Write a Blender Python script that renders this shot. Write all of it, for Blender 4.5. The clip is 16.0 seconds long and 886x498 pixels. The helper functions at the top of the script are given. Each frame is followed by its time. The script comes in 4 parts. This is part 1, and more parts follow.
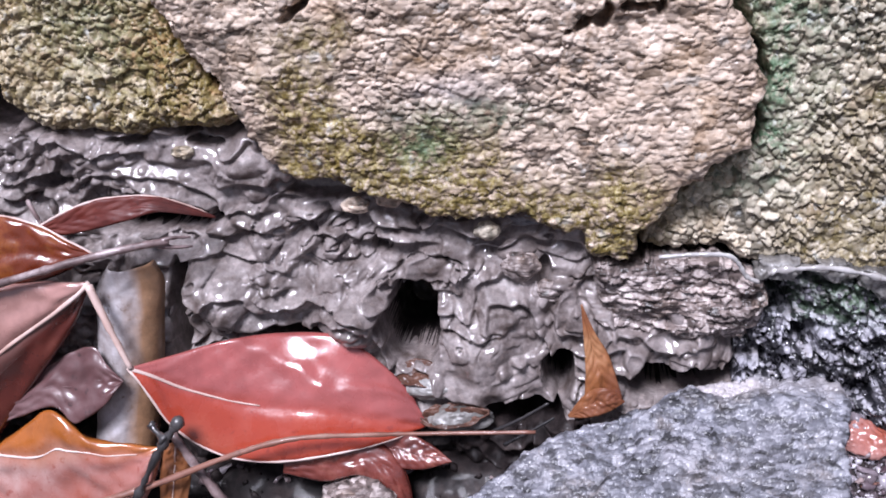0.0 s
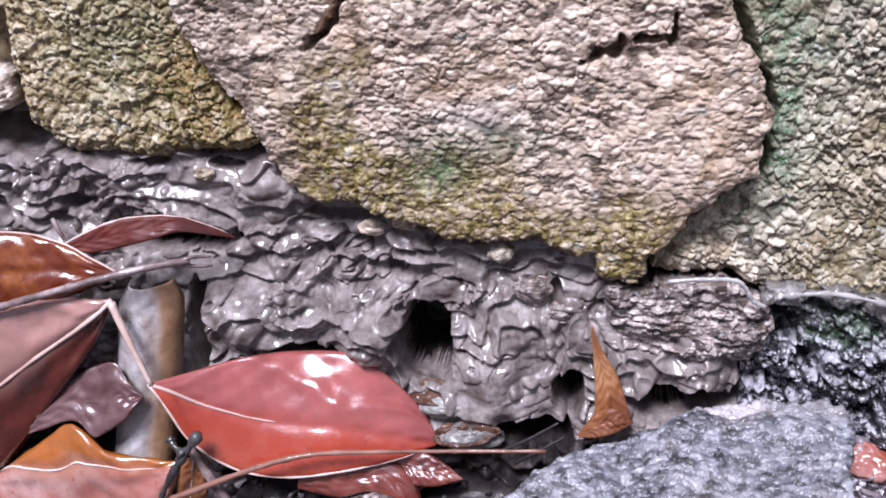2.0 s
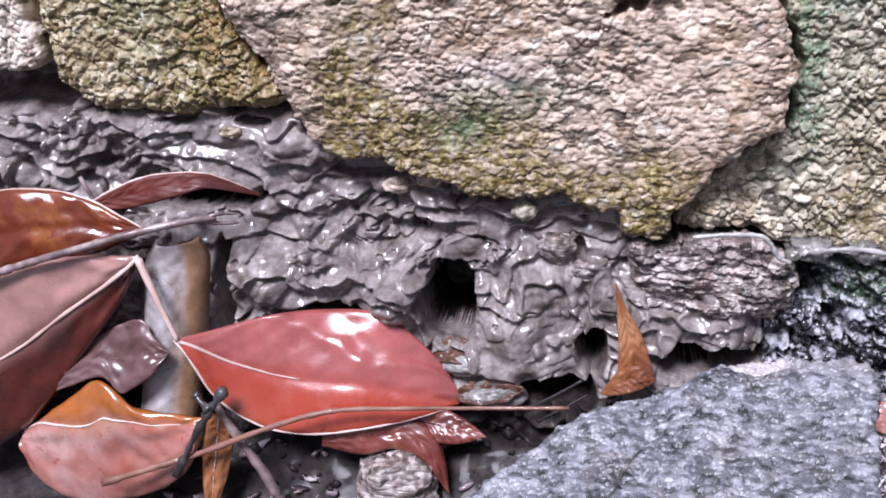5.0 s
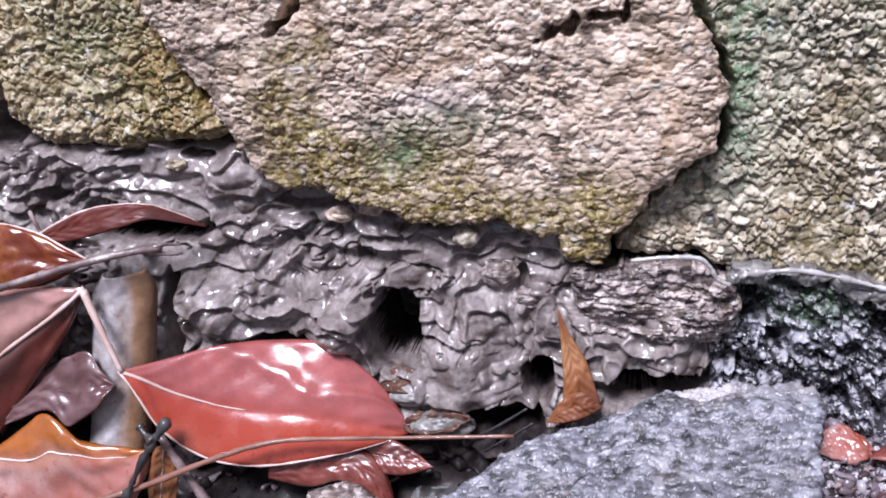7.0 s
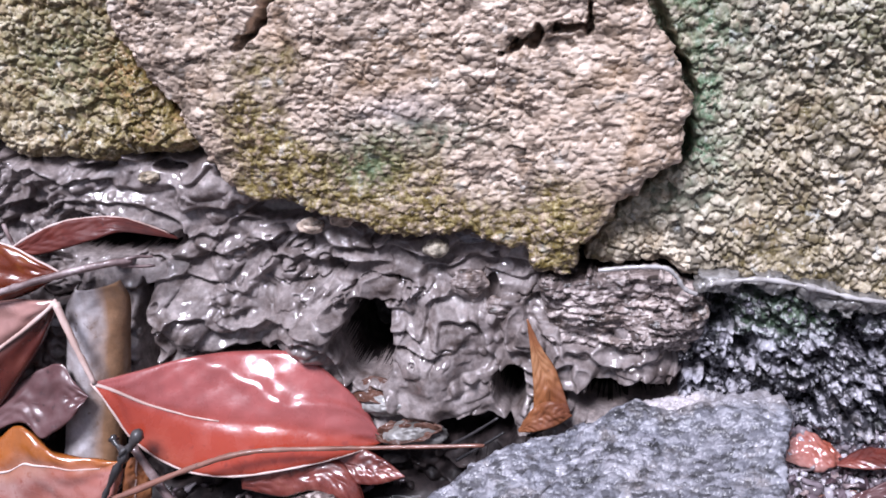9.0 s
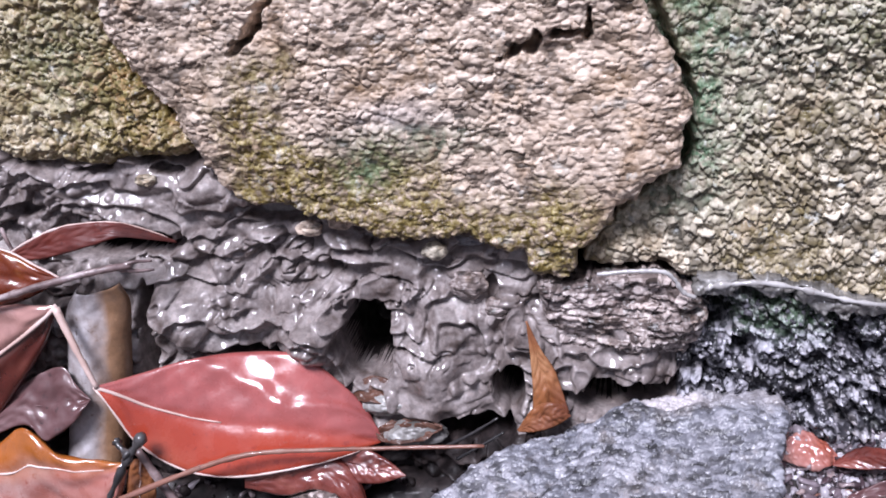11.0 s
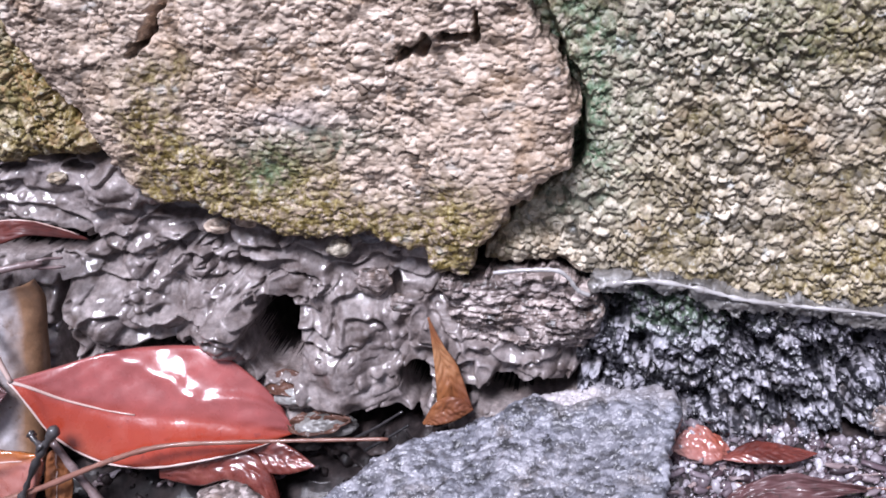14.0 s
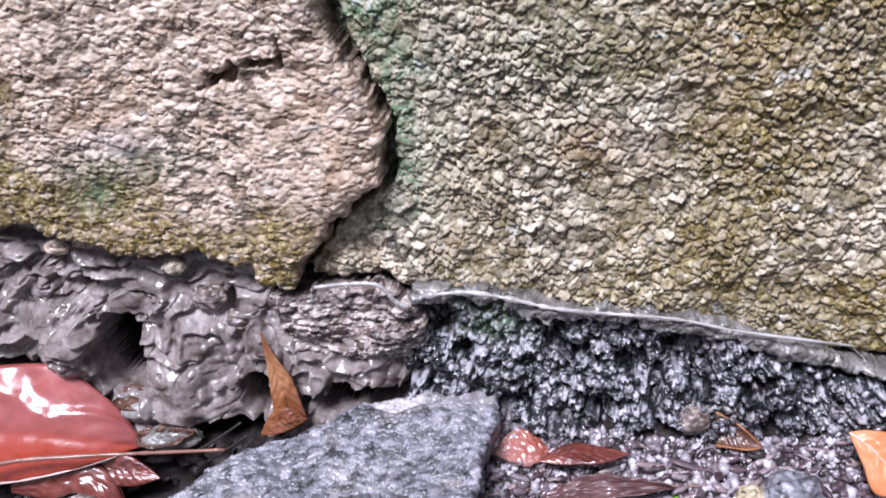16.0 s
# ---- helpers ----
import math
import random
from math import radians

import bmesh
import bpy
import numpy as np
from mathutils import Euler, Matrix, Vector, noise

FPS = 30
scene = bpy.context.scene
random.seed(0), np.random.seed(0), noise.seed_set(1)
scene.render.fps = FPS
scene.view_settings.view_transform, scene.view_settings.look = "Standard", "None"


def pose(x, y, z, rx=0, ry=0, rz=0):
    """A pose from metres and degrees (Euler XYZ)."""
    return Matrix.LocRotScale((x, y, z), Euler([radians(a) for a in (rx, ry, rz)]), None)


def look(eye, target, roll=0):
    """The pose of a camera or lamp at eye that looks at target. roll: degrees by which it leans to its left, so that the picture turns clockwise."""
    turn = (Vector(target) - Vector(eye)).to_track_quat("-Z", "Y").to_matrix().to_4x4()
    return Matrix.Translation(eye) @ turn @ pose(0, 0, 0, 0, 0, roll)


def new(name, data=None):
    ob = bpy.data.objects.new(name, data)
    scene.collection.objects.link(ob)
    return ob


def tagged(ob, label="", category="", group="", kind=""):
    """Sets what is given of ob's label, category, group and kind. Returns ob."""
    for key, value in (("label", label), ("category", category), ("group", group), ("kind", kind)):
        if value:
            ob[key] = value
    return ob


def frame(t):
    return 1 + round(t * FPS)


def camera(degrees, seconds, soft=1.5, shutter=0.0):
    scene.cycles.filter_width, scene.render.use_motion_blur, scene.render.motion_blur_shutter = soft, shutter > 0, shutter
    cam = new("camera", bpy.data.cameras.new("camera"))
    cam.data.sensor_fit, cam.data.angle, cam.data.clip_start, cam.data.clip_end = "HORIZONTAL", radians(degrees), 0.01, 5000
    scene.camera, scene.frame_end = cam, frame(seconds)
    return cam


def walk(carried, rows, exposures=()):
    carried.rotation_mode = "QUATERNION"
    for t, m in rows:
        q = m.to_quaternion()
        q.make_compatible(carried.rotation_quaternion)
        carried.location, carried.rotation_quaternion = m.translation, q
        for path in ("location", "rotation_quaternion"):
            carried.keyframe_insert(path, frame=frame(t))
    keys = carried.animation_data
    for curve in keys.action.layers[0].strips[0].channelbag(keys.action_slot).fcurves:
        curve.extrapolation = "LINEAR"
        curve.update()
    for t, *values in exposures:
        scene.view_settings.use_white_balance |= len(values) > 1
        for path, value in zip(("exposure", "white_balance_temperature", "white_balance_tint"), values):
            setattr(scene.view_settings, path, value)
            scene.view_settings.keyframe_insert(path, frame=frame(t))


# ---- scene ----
cam = camera(50, 16.0, soft=1.7)
PATH = [
    (0, (-0.0175, -0.2815, 0.2015), (-0.1563, 0.6234, -0.2010), -2.83),
    (0.5, (-0.0193, -0.2851, 0.2069), (-0.1617, 0.6242, -0.1842), -2.31),
    (1, (-0.0165, -0.2857, 0.2047), (-0.1558, 0.6252, -0.1838), -2.04),
    (1.5, (-0.0154, -0.2864, 0.2045), (-0.1533, 0.6246, -0.1842), -2.17),
    (2, (-0.0201, -0.2882, 0.2067), (-0.1625, 0.6227, -0.1806), -2.26),
    (2.5, (-0.0199, -0.2879, 0.2050), (-0.1577, 0.6213, -0.1879), -1.91),
    (3, (-0.0195, -0.2892, 0.2009), (-0.1542, 0.6201, -0.1929), -1.87),
    (3.5, (-0.0169, -0.2897, 0.2024), (-0.1529, 0.6218, -0.1858), -2.04),
    (4, (-0.0187, -0.2914, 0.2046), (-0.1576, 0.6204, -0.1818), -2.43),
    (4.2, (-0.0239, -0.2927, 0.2031), (-0.1624, 0.6158, -0.1912), -2.24),
    (6.3, (-0.0055, -0.2956, 0.1870), (-0.1930, 0.6219, -0.1636), -3.64),
    (6.5, (-0.0009, -0.2944, 0.1863), (-0.1783, 0.6286, -0.1550), -3.71),
    (7, (0.0025, -0.2946, 0.1858), (-0.1742, 0.6305, -0.1503), -3.56),
    (7.5, (0.0077, -0.2938, 0.1881), (-0.1660, 0.6346, -0.1404), -3.66),
    (8, (0.0103, -0.2944, 0.1883), (-0.1613, 0.6345, -0.1401), -3.76),
    (8.5, (0.0084, -0.2948, 0.1900), (-0.1692, 0.6328, -0.1388), -4.05),
    (8.7, (0.0116, -0.2947, 0.1873), (-0.1645, 0.6335, -0.1406), -3.85),
    (10.8, (0.0144, -0.2885, 0.2013), (-0.1611, 0.6193, -0.1796), -4.45),
    (11, (0.0125, -0.2882, 0.2032), (-0.1620, 0.6213, -0.1740), -4.40),
    (11.5, (0.0134, -0.2903, 0.1997), (-0.1665, 0.6145, -0.1862), -4.64),
    (12, (0.0126, -0.2924, 0.1962), (-0.1637, 0.6098, -0.1976), -4.43),
    (12.5, (0.0163, -0.2907, 0.1997), (-0.1638, 0.6132, -0.1884), -4.57),
    (13, (0.0254, -0.2862, 0.2013), (-0.1477, 0.6172, -0.1909), -4.07),
    (13.5, (0.0302, -0.2871, 0.2063), (-0.1526, 0.6113, -0.1930), -4.47),
    (14, (0.0475, -0.2832, 0.2119), (-0.1323, 0.6120, -0.1960), -4.66),
    (14.5, (0.0586, -0.2855, 0.2139), (-0.1400, 0.6061, -0.1930), -5.11),
    (15, (0.0737, -0.2835, 0.2151), (-0.1091, 0.6137, -0.1870), -5.24),
    (15.5, (0.0898, -0.2839, 0.2126), (-0.0853, 0.6108, -0.1982), -5.58),
    (16, (0.1049, -0.2840, 0.2156), (-0.0627, 0.6147, -0.1896), -5.62),
]
walk(cam, [(t, look(eye, target, roll)) for t, eye, target, roll in PATH])

# ---- light ----
SUN_FROM = Vector((-0.16, -0.54, 0.82)).normalized()
world = bpy.data.worlds.new("world")
scene.world = world
world.use_nodes = True
wt = world.node_tree
bg = wt.nodes["Background"]
sky = wt.nodes.new("ShaderNodeTexSky")
sky.sky_type = "NISHITA"
sky.sun_disc = False
sky.sun_elevation = math.asin(SUN_FROM.z)
sky.sun_rotation = math.atan2(SUN_FROM.x, SUN_FROM.y)
# a veil of cloud greys the blue
veil = wt.nodes.new("ShaderNodeMix")
veil.data_type = "RGBA"
veil.inputs["Factor"].default_value = 0.72
veil.inputs["B"].default_value = (8.1, 8.0, 10.8, 1)
wt.links.new(sky.outputs[0], veil.inputs["A"])
wt.links.new(veil.outputs["Result"], bg.inputs["Color"])
bg.inputs["Strength"].default_value = 0.054
sun_data = bpy.data.lights.new("sun", "SUN")
sun_data.energy = 5.9
sun_data.angle = radians(20)
sun_data.color = (0.955, 0.96, 1.13)
sun = new("sun", sun_data)
sun.matrix_world = look(SUN_FROM * 5, (0, 0, 0))
scene.view_settings.exposure = 0.0

# ---- numeric noise ----


def lattice(ix, iy, iz, seed):
    h = (ix.astype(np.int64) * 374761393 + iy.astype(np.int64) * 668265263 + iz.astype(np.int64) * 2147483647 + seed * 974634721) & 0xFFFFFFFF
    h = ((h ^ (h >> 13)) * 1274126177) & 0xFFFFFFFF
    h = ((h ^ (h >> 16)) * 2246822519) & 0xFFFFFFFF
    return ((h ^ (h >> 15)) & 0xFFFFFF) / float(0xFFFFFF)


def vnoise(x, y, seed=0):
    """Smooth noise from -1 to 1, one swell a unit."""
    x0, y0 = np.floor(x), np.floor(y)
    fx, fy = x - x0, y - y0
    fx, fy = fx * fx * (3 - 2 * fx), fy * fy * (3 - 2 * fy)
    z = np.zeros_like(x0)
    a, b = lattice(x0, y0, z, seed), lattice(x0 + 1, y0, z, seed)
    c, d = lattice(x0, y0 + 1, z, seed), lattice(x0 + 1, y0 + 1, z, seed)
    return 2 * ((a * (1 - fx) + b * fx) * (1 - fy) + (c * (1 - fx) + d * fx) * fy) - 1


def fbm(x, y, seed=0, octaves=4, gain=0.5):
    total, amp = np.zeros_like(x), 1.0
    for n in range(octaves):
        total = total + amp * vnoise(x + 17.3 * n, y - 9.1 * n, seed + n)
        x, y = 1.6 * x + 1.2 * y, 1.6 * y - 1.2 * x
        amp *= gain
    return total


def cells(x, y, seed=0):
    """Distance to the nearest and second nearest seed point, the nearest one's own random number, and the height above it."""
    x0, y0 = np.floor(x), np.floor(y)
    best, second, ident, rise = np.full(x.shape, 9.0), np.full(x.shape, 9.0), np.zeros(x.shape), np.zeros(x.shape)
    z = np.zeros_like(x0)
    for i in (-1, 0, 1):
        for j in (-1, 0, 1):
            cx, cy = x0 + i, y0 + j
            py = cy + lattice(cx, cy, z, seed + 7) - y
            d = np.hypot(cx + lattice(cx, cy, z, seed) - x, py)
            near = d < best
            second = np.where(near, best, np.minimum(second, d))
            ident = np.where(near, lattice(cx, cy, z, seed + 13), ident)
            rise = np.where(near, -py, rise)
            best = np.where(near, d, best)
    return best, second, ident, rise


def smooth(a, b, v):
    t = np.clip((v - a) / (b - a), 0, 1)
    return t * t * (3 - 2 * t)


def spot(x, y, cx, cy, rx, ry):
    """A soft bump of height 1 round (cx, cy)."""
    return np.exp(-(((x - cx) / rx) ** 2 + ((y - cy) / ry) ** 2))


def inside(x, y, outline):
    """Signed distance to a closed outline, positive within."""
    dist, odd = np.full(x.shape, 9.0), np.zeros(x.shape, bool)
    for (ax, ay), (bx, by) in zip(outline, outline[1:] + outline[:1]):
        ex, ey = bx - ax, by - ay
        t = np.clip(((x - ax) * ex + (y - ay) * ey) / (ex * ex + ey * ey), 0, 1)
        dist = np.minimum(dist, np.hypot(ax + t * ex - x, ay + t * ey - y))
        if ey:
            odd ^= ((ay > y) != (by > y)) & (x < ax + (y - ay) / ey * ex)
    return np.where(odd, dist, -dist)


# ---- materials ----


def material(name, rough=0.6):
    m = bpy.data.materials.new(name)
    m.use_nodes = True
    b = m.node_tree.nodes["Principled BSDF"]
    b.inputs["Roughness"].default_value = rough
    return m, m.node_tree, b


def node(tree, kind, **values):
    n = tree.nodes.new(kind)
    for key, value in values.items():
        n.inputs[key].default_value = value
    return n


def noise_node(tree, scale, detail=4.0, rough=0.55, stretch=None):
    coord = tree.nodes.new("ShaderNodeTexCoord")
    n = node(tree, "ShaderNodeTexNoise", Scale=scale, Detail=detail, Roughness=rough)
    if stretch:
        mp = node(tree, "ShaderNodeMapping", Scale=stretch)
        tree.links.new(coord.outputs["Object"], mp.inputs["Vector"])
        tree.links.new(mp.outputs[0], n.inputs["Vector"])
    else:
        tree.links.new(coord.outputs["Object"], n.inputs["Vector"])
    return n.outputs["Fac"]


def grain_node(tree, scale, stretch=(1, 1, 1)):
    coord = tree.nodes.new("ShaderNodeTexCoord")
    mp = node(tree, "ShaderNodeMapping", Scale=stretch)
    v = node(tree, "ShaderNodeTexVoronoi", Scale=scale)
    tree.links.new(coord.outputs["Object"], mp.inputs["Vector"])
    tree.links.new(mp.outputs[0], v.inputs["Vector"])
    return v


def ramp(tree, source, stops):
    r = tree.nodes.new("ShaderNodeValToRGB")
    while len(r.color_ramp.elements) < len(stops):
        r.color_ramp.elements.new(0.5)
    for e, (at, col) in zip(r.color_ramp.elements, stops):
        e.position = at
        e.color = (*col, 1) if len(col) == 3 else col
    tree.links.new(source, r.inputs[0])
    return r.outputs["Color"]


def blend(tree, fac, a, b, mode="MIX"):
    n = tree.nodes.new("ShaderNodeMix")
    n.data_type, n.blend_type = "RGBA", mode
    for slot, v in (("Factor", fac), ("A", a), ("B", b)):
        if isinstance(v, bpy.types.NodeSocket):
            tree.links.new(v, n.inputs[slot])
        elif slot == "Factor":
            n.inputs[slot].default_value = v
        else:
            n.inputs[slot].default_value = (*v, 1)
    return n.outputs["Result"]


def scaled(tree, a, b, op="MULTIPLY"):
    n = tree.nodes.new("ShaderNodeMath")
    n.operation, n.use_clamp = op, True
    for k, v in enumerate((a, b)):
        if isinstance(v, bpy.types.NodeSocket):
            tree.links.new(v, n.inputs[k])
        else:
            n.inputs[k].default_value = v
    return n.outputs[0]


def attribute(tree, name):
    n = tree.nodes.new("ShaderNodeAttribute")
    n.attribute_name = name
    return n.outputs["Fac"]


def bumped(tree, bsdf, height, strength, distance):
    n = node(tree, "ShaderNodeBump", Strength=strength, Distance=distance)
    tree.links.new(height, n.inputs["Height"])
    if bsdf.inputs["Normal"].is_linked:
        tree.links.new(bsdf.inputs["Normal"].links[0].from_socket, n.inputs["Normal"])
    tree.links.new(n.outputs[0], bsdf.inputs["Normal"])


def stone_material(name, dark, mid, pale, grain, stretch=(1, 1, 1), rough=0.62, crust=0.7):
    """Gritty stone: grains of several tints, broad stains, olive and green growth where the mesh says so."""
    m, t, b = material(name, rough)
    v = grain_node(t, grain, stretch)
    own = blend(t, 0.4, attribute(t, "grain"), v.outputs["Color"])
    tint = ramp(t, own, [(0.16, tuple(0.35 * c for c in dark)), (0.3, dark), (0.5, mid), (0.76, pale)])
    broad = ramp(t, noise_node(t, 38, 5, 0.6), [(0.3, (0.72, 0.7, 0.68)), (0.5, (1, 1, 1)), (0.72, (1.12, 1.05, 0.99))])
    col = blend(t, 0.75, tint, broad, "MULTIPLY")
    drift = ramp(t, noise_node(t, 75, 5, 0.65), [(0.32, (0.74, 0.60, 0.45)), (0.46, (1, 0.98, 0.95)), (0.6, (1, 1, 1)), (0.74, (0.80, 0.80, 0.83))])
    col = blend(t, 0.7, col, drift, "MULTIPLY")
    rust = scaled(t, attribute(t, "rust"), ramp(t, noise_node(t, 90, 4), [(0.35, (0, 0, 0)), (0.65, (1, 1, 1))]))
    col = blend(t, rust, col, (0.43, 0.25, 0.105))
    pocket = ramp(t, noise_node(t, 300, 4, 0.7), [(0.33, (0.0, 0.0, 0.0)), (0.55, (1, 1, 1))])
    moss_col = ramp(t, noise_node(t, 420, 3, 0.7), [(0.3, (0.042, 0.03, 0.006)), (0.5, (0.175, 0.125, 0.032)), (0.7, (0.42, 0.345, 0.155))])
    col = blend(t, scaled(t, attribute(t, "moss"), pocket), col, moss_col)
    green_col = ramp(t, noise_node(t, 380, 3, 0.7), [(0.3, (0.02, 0.05, 0.02)), (0.52, (0.12, 0.2, 0.11)), (0.7, (0.33, 0.42, 0.3))])
    col = blend(t, scaled(t, attribute(t, "green"), pocket), col, green_col)
    lichen = ramp(t, noise_node(t, 140, 4, 0.6), [(0.62, (0, 0, 0)), (0.7, (crust,) * 3)])
    col = blend(t, lichen, col, (0.52, 0.53, 0.5))
    col = blend(t, attribute(t, "bare"), col, (0.47, 0.43, 0.44))
    t.links.new(col, b.inputs["Base Color"])
    t.links.new(ramp(t, noise_node(t, 160, 4), [(0.3, (0.32,) * 3), (0.6, (rough,) * 3)]), b.inputs["Roughness"])
    bumped(t, b, v.outputs["Distance"], 0.55, -0.0008)
    bumped(t, b, noise_node(t, 700, 3, 0.6), 0.35, 0.0005)
    return m


STONE_ROSE = stone_material("rose_grey_stone", (0.19, 0.145, 0.112), (0.48, 0.38, 0.305), (0.68, 0.565, 0.47), 400, (0.7, 1, 1.7), 0.62, 0.4)
STONE_OLIVE = stone_material("olive_stone", (0.17, 0.135, 0.085), (0.44, 0.37, 0.25), (0.78, 0.72, 0.58), 420)
STONE_GREEN = stone_material("greenish_stone", (0.15, 0.132, 0.10), (0.43, 0.38, 0.30), (0.73, 0.66, 0.54), 400)
STONE_PALE = stone_material("cream_stone", (0.28, 0.22, 0.18), (0.62, 0.53, 0.45), (0.78, 0.70, 0.62), 400)
STONE_SHALE = stone_material("banded_wet_stone", (0.06, 0.047, 0.043), (0.20, 0.16, 0.15), (0.56, 0.49, 0.47), 420, (0.4, 1, 2.4), 0.36, 0.5)
STONE_SLATE = stone_material("blue_grey_stone", (0.075, 0.075, 0.085), (0.16, 0.163, 0.19), (0.32, 0.32, 0.36), 420, (0.7, 1, 1.2), 0.36, 0.06)


def wet_material(name, dark, mid, pale, rough=(0.12, 0.4), fine=500, film=1.0, film_rough=0.1):
    m, t, b = material(name, 0.3)
    col = ramp(t, noise_node(t, 120, 5, 0.65), [(0.33, dark), (0.5, mid), (0.68, pale)])
    speck = grain_node(t, 700)
    col = blend(t, 0.45, col, ramp(t, speck.outputs["Color"], [(0.1, (0.55, 0.52, 0.5)), (0.6, (1, 1, 1)), (0.95, (1.35, 1.3, 1.25))]), "MULTIPLY")
    t.links.new(col, b.inputs["Base Color"])
    t.links.new(ramp(t, noise_node(t, 210, 3), [(0.35, (rough[0],) * 3), (0.65, (rough[1],) * 3)]), b.inputs["Roughness"])
    t.links.new(ramp(t, noise_node(t, 55, 4, 0.6), [(0.45, (0.03,) * 3), (0.54, (film,) * 3)]), b.inputs["Coat Weight"])
    b.inputs["Coat Roughness"].default_value = film_rough
    bumped(t, b, noise_node(t, fine, 4, 0.6), 0.4, 0.0006)
    return m


MUD = wet_material("wet_grey_mud", (0.09, 0.066, 0.058), (0.20, 0.166, 0.158), (0.33, 0.285, 0.275), (0.42, 0.65), 700, 1.0, 0.05)
BLACK_GRIT = stone_material("black_wet_grit", (0.010, 0.010, 0.013), (0.046, 0.045, 0.053), (0.47, 0.46, 0.51), 520, (1, 1, 1), 0.3, 0.1)
PEBBLE = wet_material("wet_pebble_grey", (0.05, 0.05, 0.055), (0.16, 0.155, 0.16), (0.34, 0.33, 0.33), (0.1, 0.3), 600)
isle = PEBBLE.node_tree.nodes.new("ShaderNodeNewGeometry")
PEBBLE.node_tree.links.new(ramp(PEBBLE.node_tree, isle.outputs["Random Per Island"], [(0.0, (0.015, 0.015, 0.018)), (0.35, (0.07, 0.065, 0.075)), (0.7, (0.20, 0.19, 0.215)), (0.97, (0.44, 0.43, 0.46))]), PEBBLE.node_tree.nodes["Principled BSDF"].inputs["Base Color"])
LIP_WET = wet_material("wet_blue_grey_mortar", (0.07, 0.065, 0.06), (0.17, 0.16, 0.15), (0.32, 0.31, 0.30), (0.3, 0.5), 420)
GRAVEL = wet_material("wet_mixed_gravel", (0.05, 0.05, 0.055), (0.16, 0.155, 0.16), (0.34, 0.33, 0.33), (0.15, 0.4), 600)
isle = GRAVEL.node_tree.nodes.new("ShaderNodeNewGeometry")
GRAVEL.node_tree.links.new(ramp(GRAVEL.node_tree, isle.outputs["Random Per Island"], [(0.0, (0.03, 0.022, 0.025)), (0.25, (0.13, 0.10, 0.11)), (0.6, (0.30, 0.265, 0.29)), (0.95, (0.58, 0.55, 0.59))]), GRAVEL.node_tree.nodes["Principled BSDF"].inputs["Base Color"])
# colour of the soil, also painted into the mud's pits as shade
SOIL_AND_SHADE = wet_material("leaf_mould_and_pit_shade", (0.008, 0.006, 0.006), (0.024, 0.018, 0.018), (0.06, 0.045, 0.042), (0.45, 0.75), 400, 0.1)
SOIL_AND_SHADE.node_tree.nodes["Principled BSDF"].inputs["Specular IOR Level"].default_value = 0.2
WALL_FILL = stone_material("wall_fill", (0.10, 0.08, 0.07), (0.2, 0.17, 0.15), (0.32, 0.28, 0.25), 400)


def leaf_material(name, main, deep, pale, spots, rough=0.22, coat=0.7, scale=45, bump=0.15, other=None):
    m, t, b = material(name, rough)
    col = ramp(t, noise_node(t, scale, 5, 0.6), [(0.3, deep), (0.52, main), (0.75, pale)])
    fleck = ramp(t, noise_node(t, 330, 3, 0.6), [(0.62, (0, 0, 0)), (0.72, (0.7, 0.7, 0.7))])
    col = blend(t, fleck, col, spots)
    if other:
        half = blend(t, 0.5, other, ramp(t, noise_node(t, scale * 3, 4, 0.6), [(0.3, tuple(0.6 * c for c in other)), (0.7, tuple(min(0.8, 1.35 * c) for c in other))]))
        col = blend(t, attribute(t, "tone"), col, half)
    t.links.new(col, b.inputs["Base Color"])
    b.inputs["Coat Weight"].default_value = coat
    b.inputs["Coat Roughness"].default_value = 0.1
    t.links.new(ramp(t, noise_node(t, 150, 4), [(0.35, (rough * 0.8,) * 3), (0.65, (min(1, rough * 1.8),) * 3)]), b.inputs["Roughness"])
    bumped(t, b, noise_node(t, 150, 4, 0.6), bump, 0.0010)
    bumped(t, b, noise_node(t, 800, 3, 0.6), 0.2, 0.0003)
    return m


# the second tint paints the sky's pinkish sheen on the upper half
LEAF_RED = leaf_material("glossy_red_leaf", (0.36, 0.050, 0.026), (0.29, 0.034, 0.018), (0.38, 0.085, 0.05), (0.20, 0.025, 0.018), scale=30, other=(0.33, 0.085, 0.078))
LEAF_MAROON = leaf_material("maroon_leaf", (0.095, 0.013, 0.008), (0.04, 0.009, 0.008), (0.15, 0.03, 0.018), (0.05, 0.01, 0.01), 0.5, 0.08)
# upper half painted pale pink as sky sheen, lower half deepened as shade
LEAF_RUSSET = leaf_material("russet_leaf", (0.085, 0.015, 0.010), (0.04, 0.010, 0.008), (0.14, 0.035, 0.022), (0.04, 0.01, 0.008), 0.16, 1.0, other=(0.36, 0.19, 0.165))
LEAF_PURPLE = leaf_material("purple_grey_leaf", (0.11, 0.05, 0.05), (0.05, 0.022, 0.022), (0.21, 0.13, 0.13), (0.03, 0.02, 0.02), 0.35, 0.3)
LEAF_ORANGE = leaf_material("orange_leaf", (0.72, 0.24, 0.10), (0.55, 0.14, 0.05), (0.8, 0.38, 0.22), (0.5, 0.12, 0.04), 0.3)
LEAF_PINK = leaf_material("pale_red_leaf", (0.37, 0.155, 0.13), (0.30, 0.07, 0.04), (0.50, 0.33, 0.30), (0.25, 0.05, 0.03), 0.2, 0.9, other=(0.34, 0.10, 0.018))
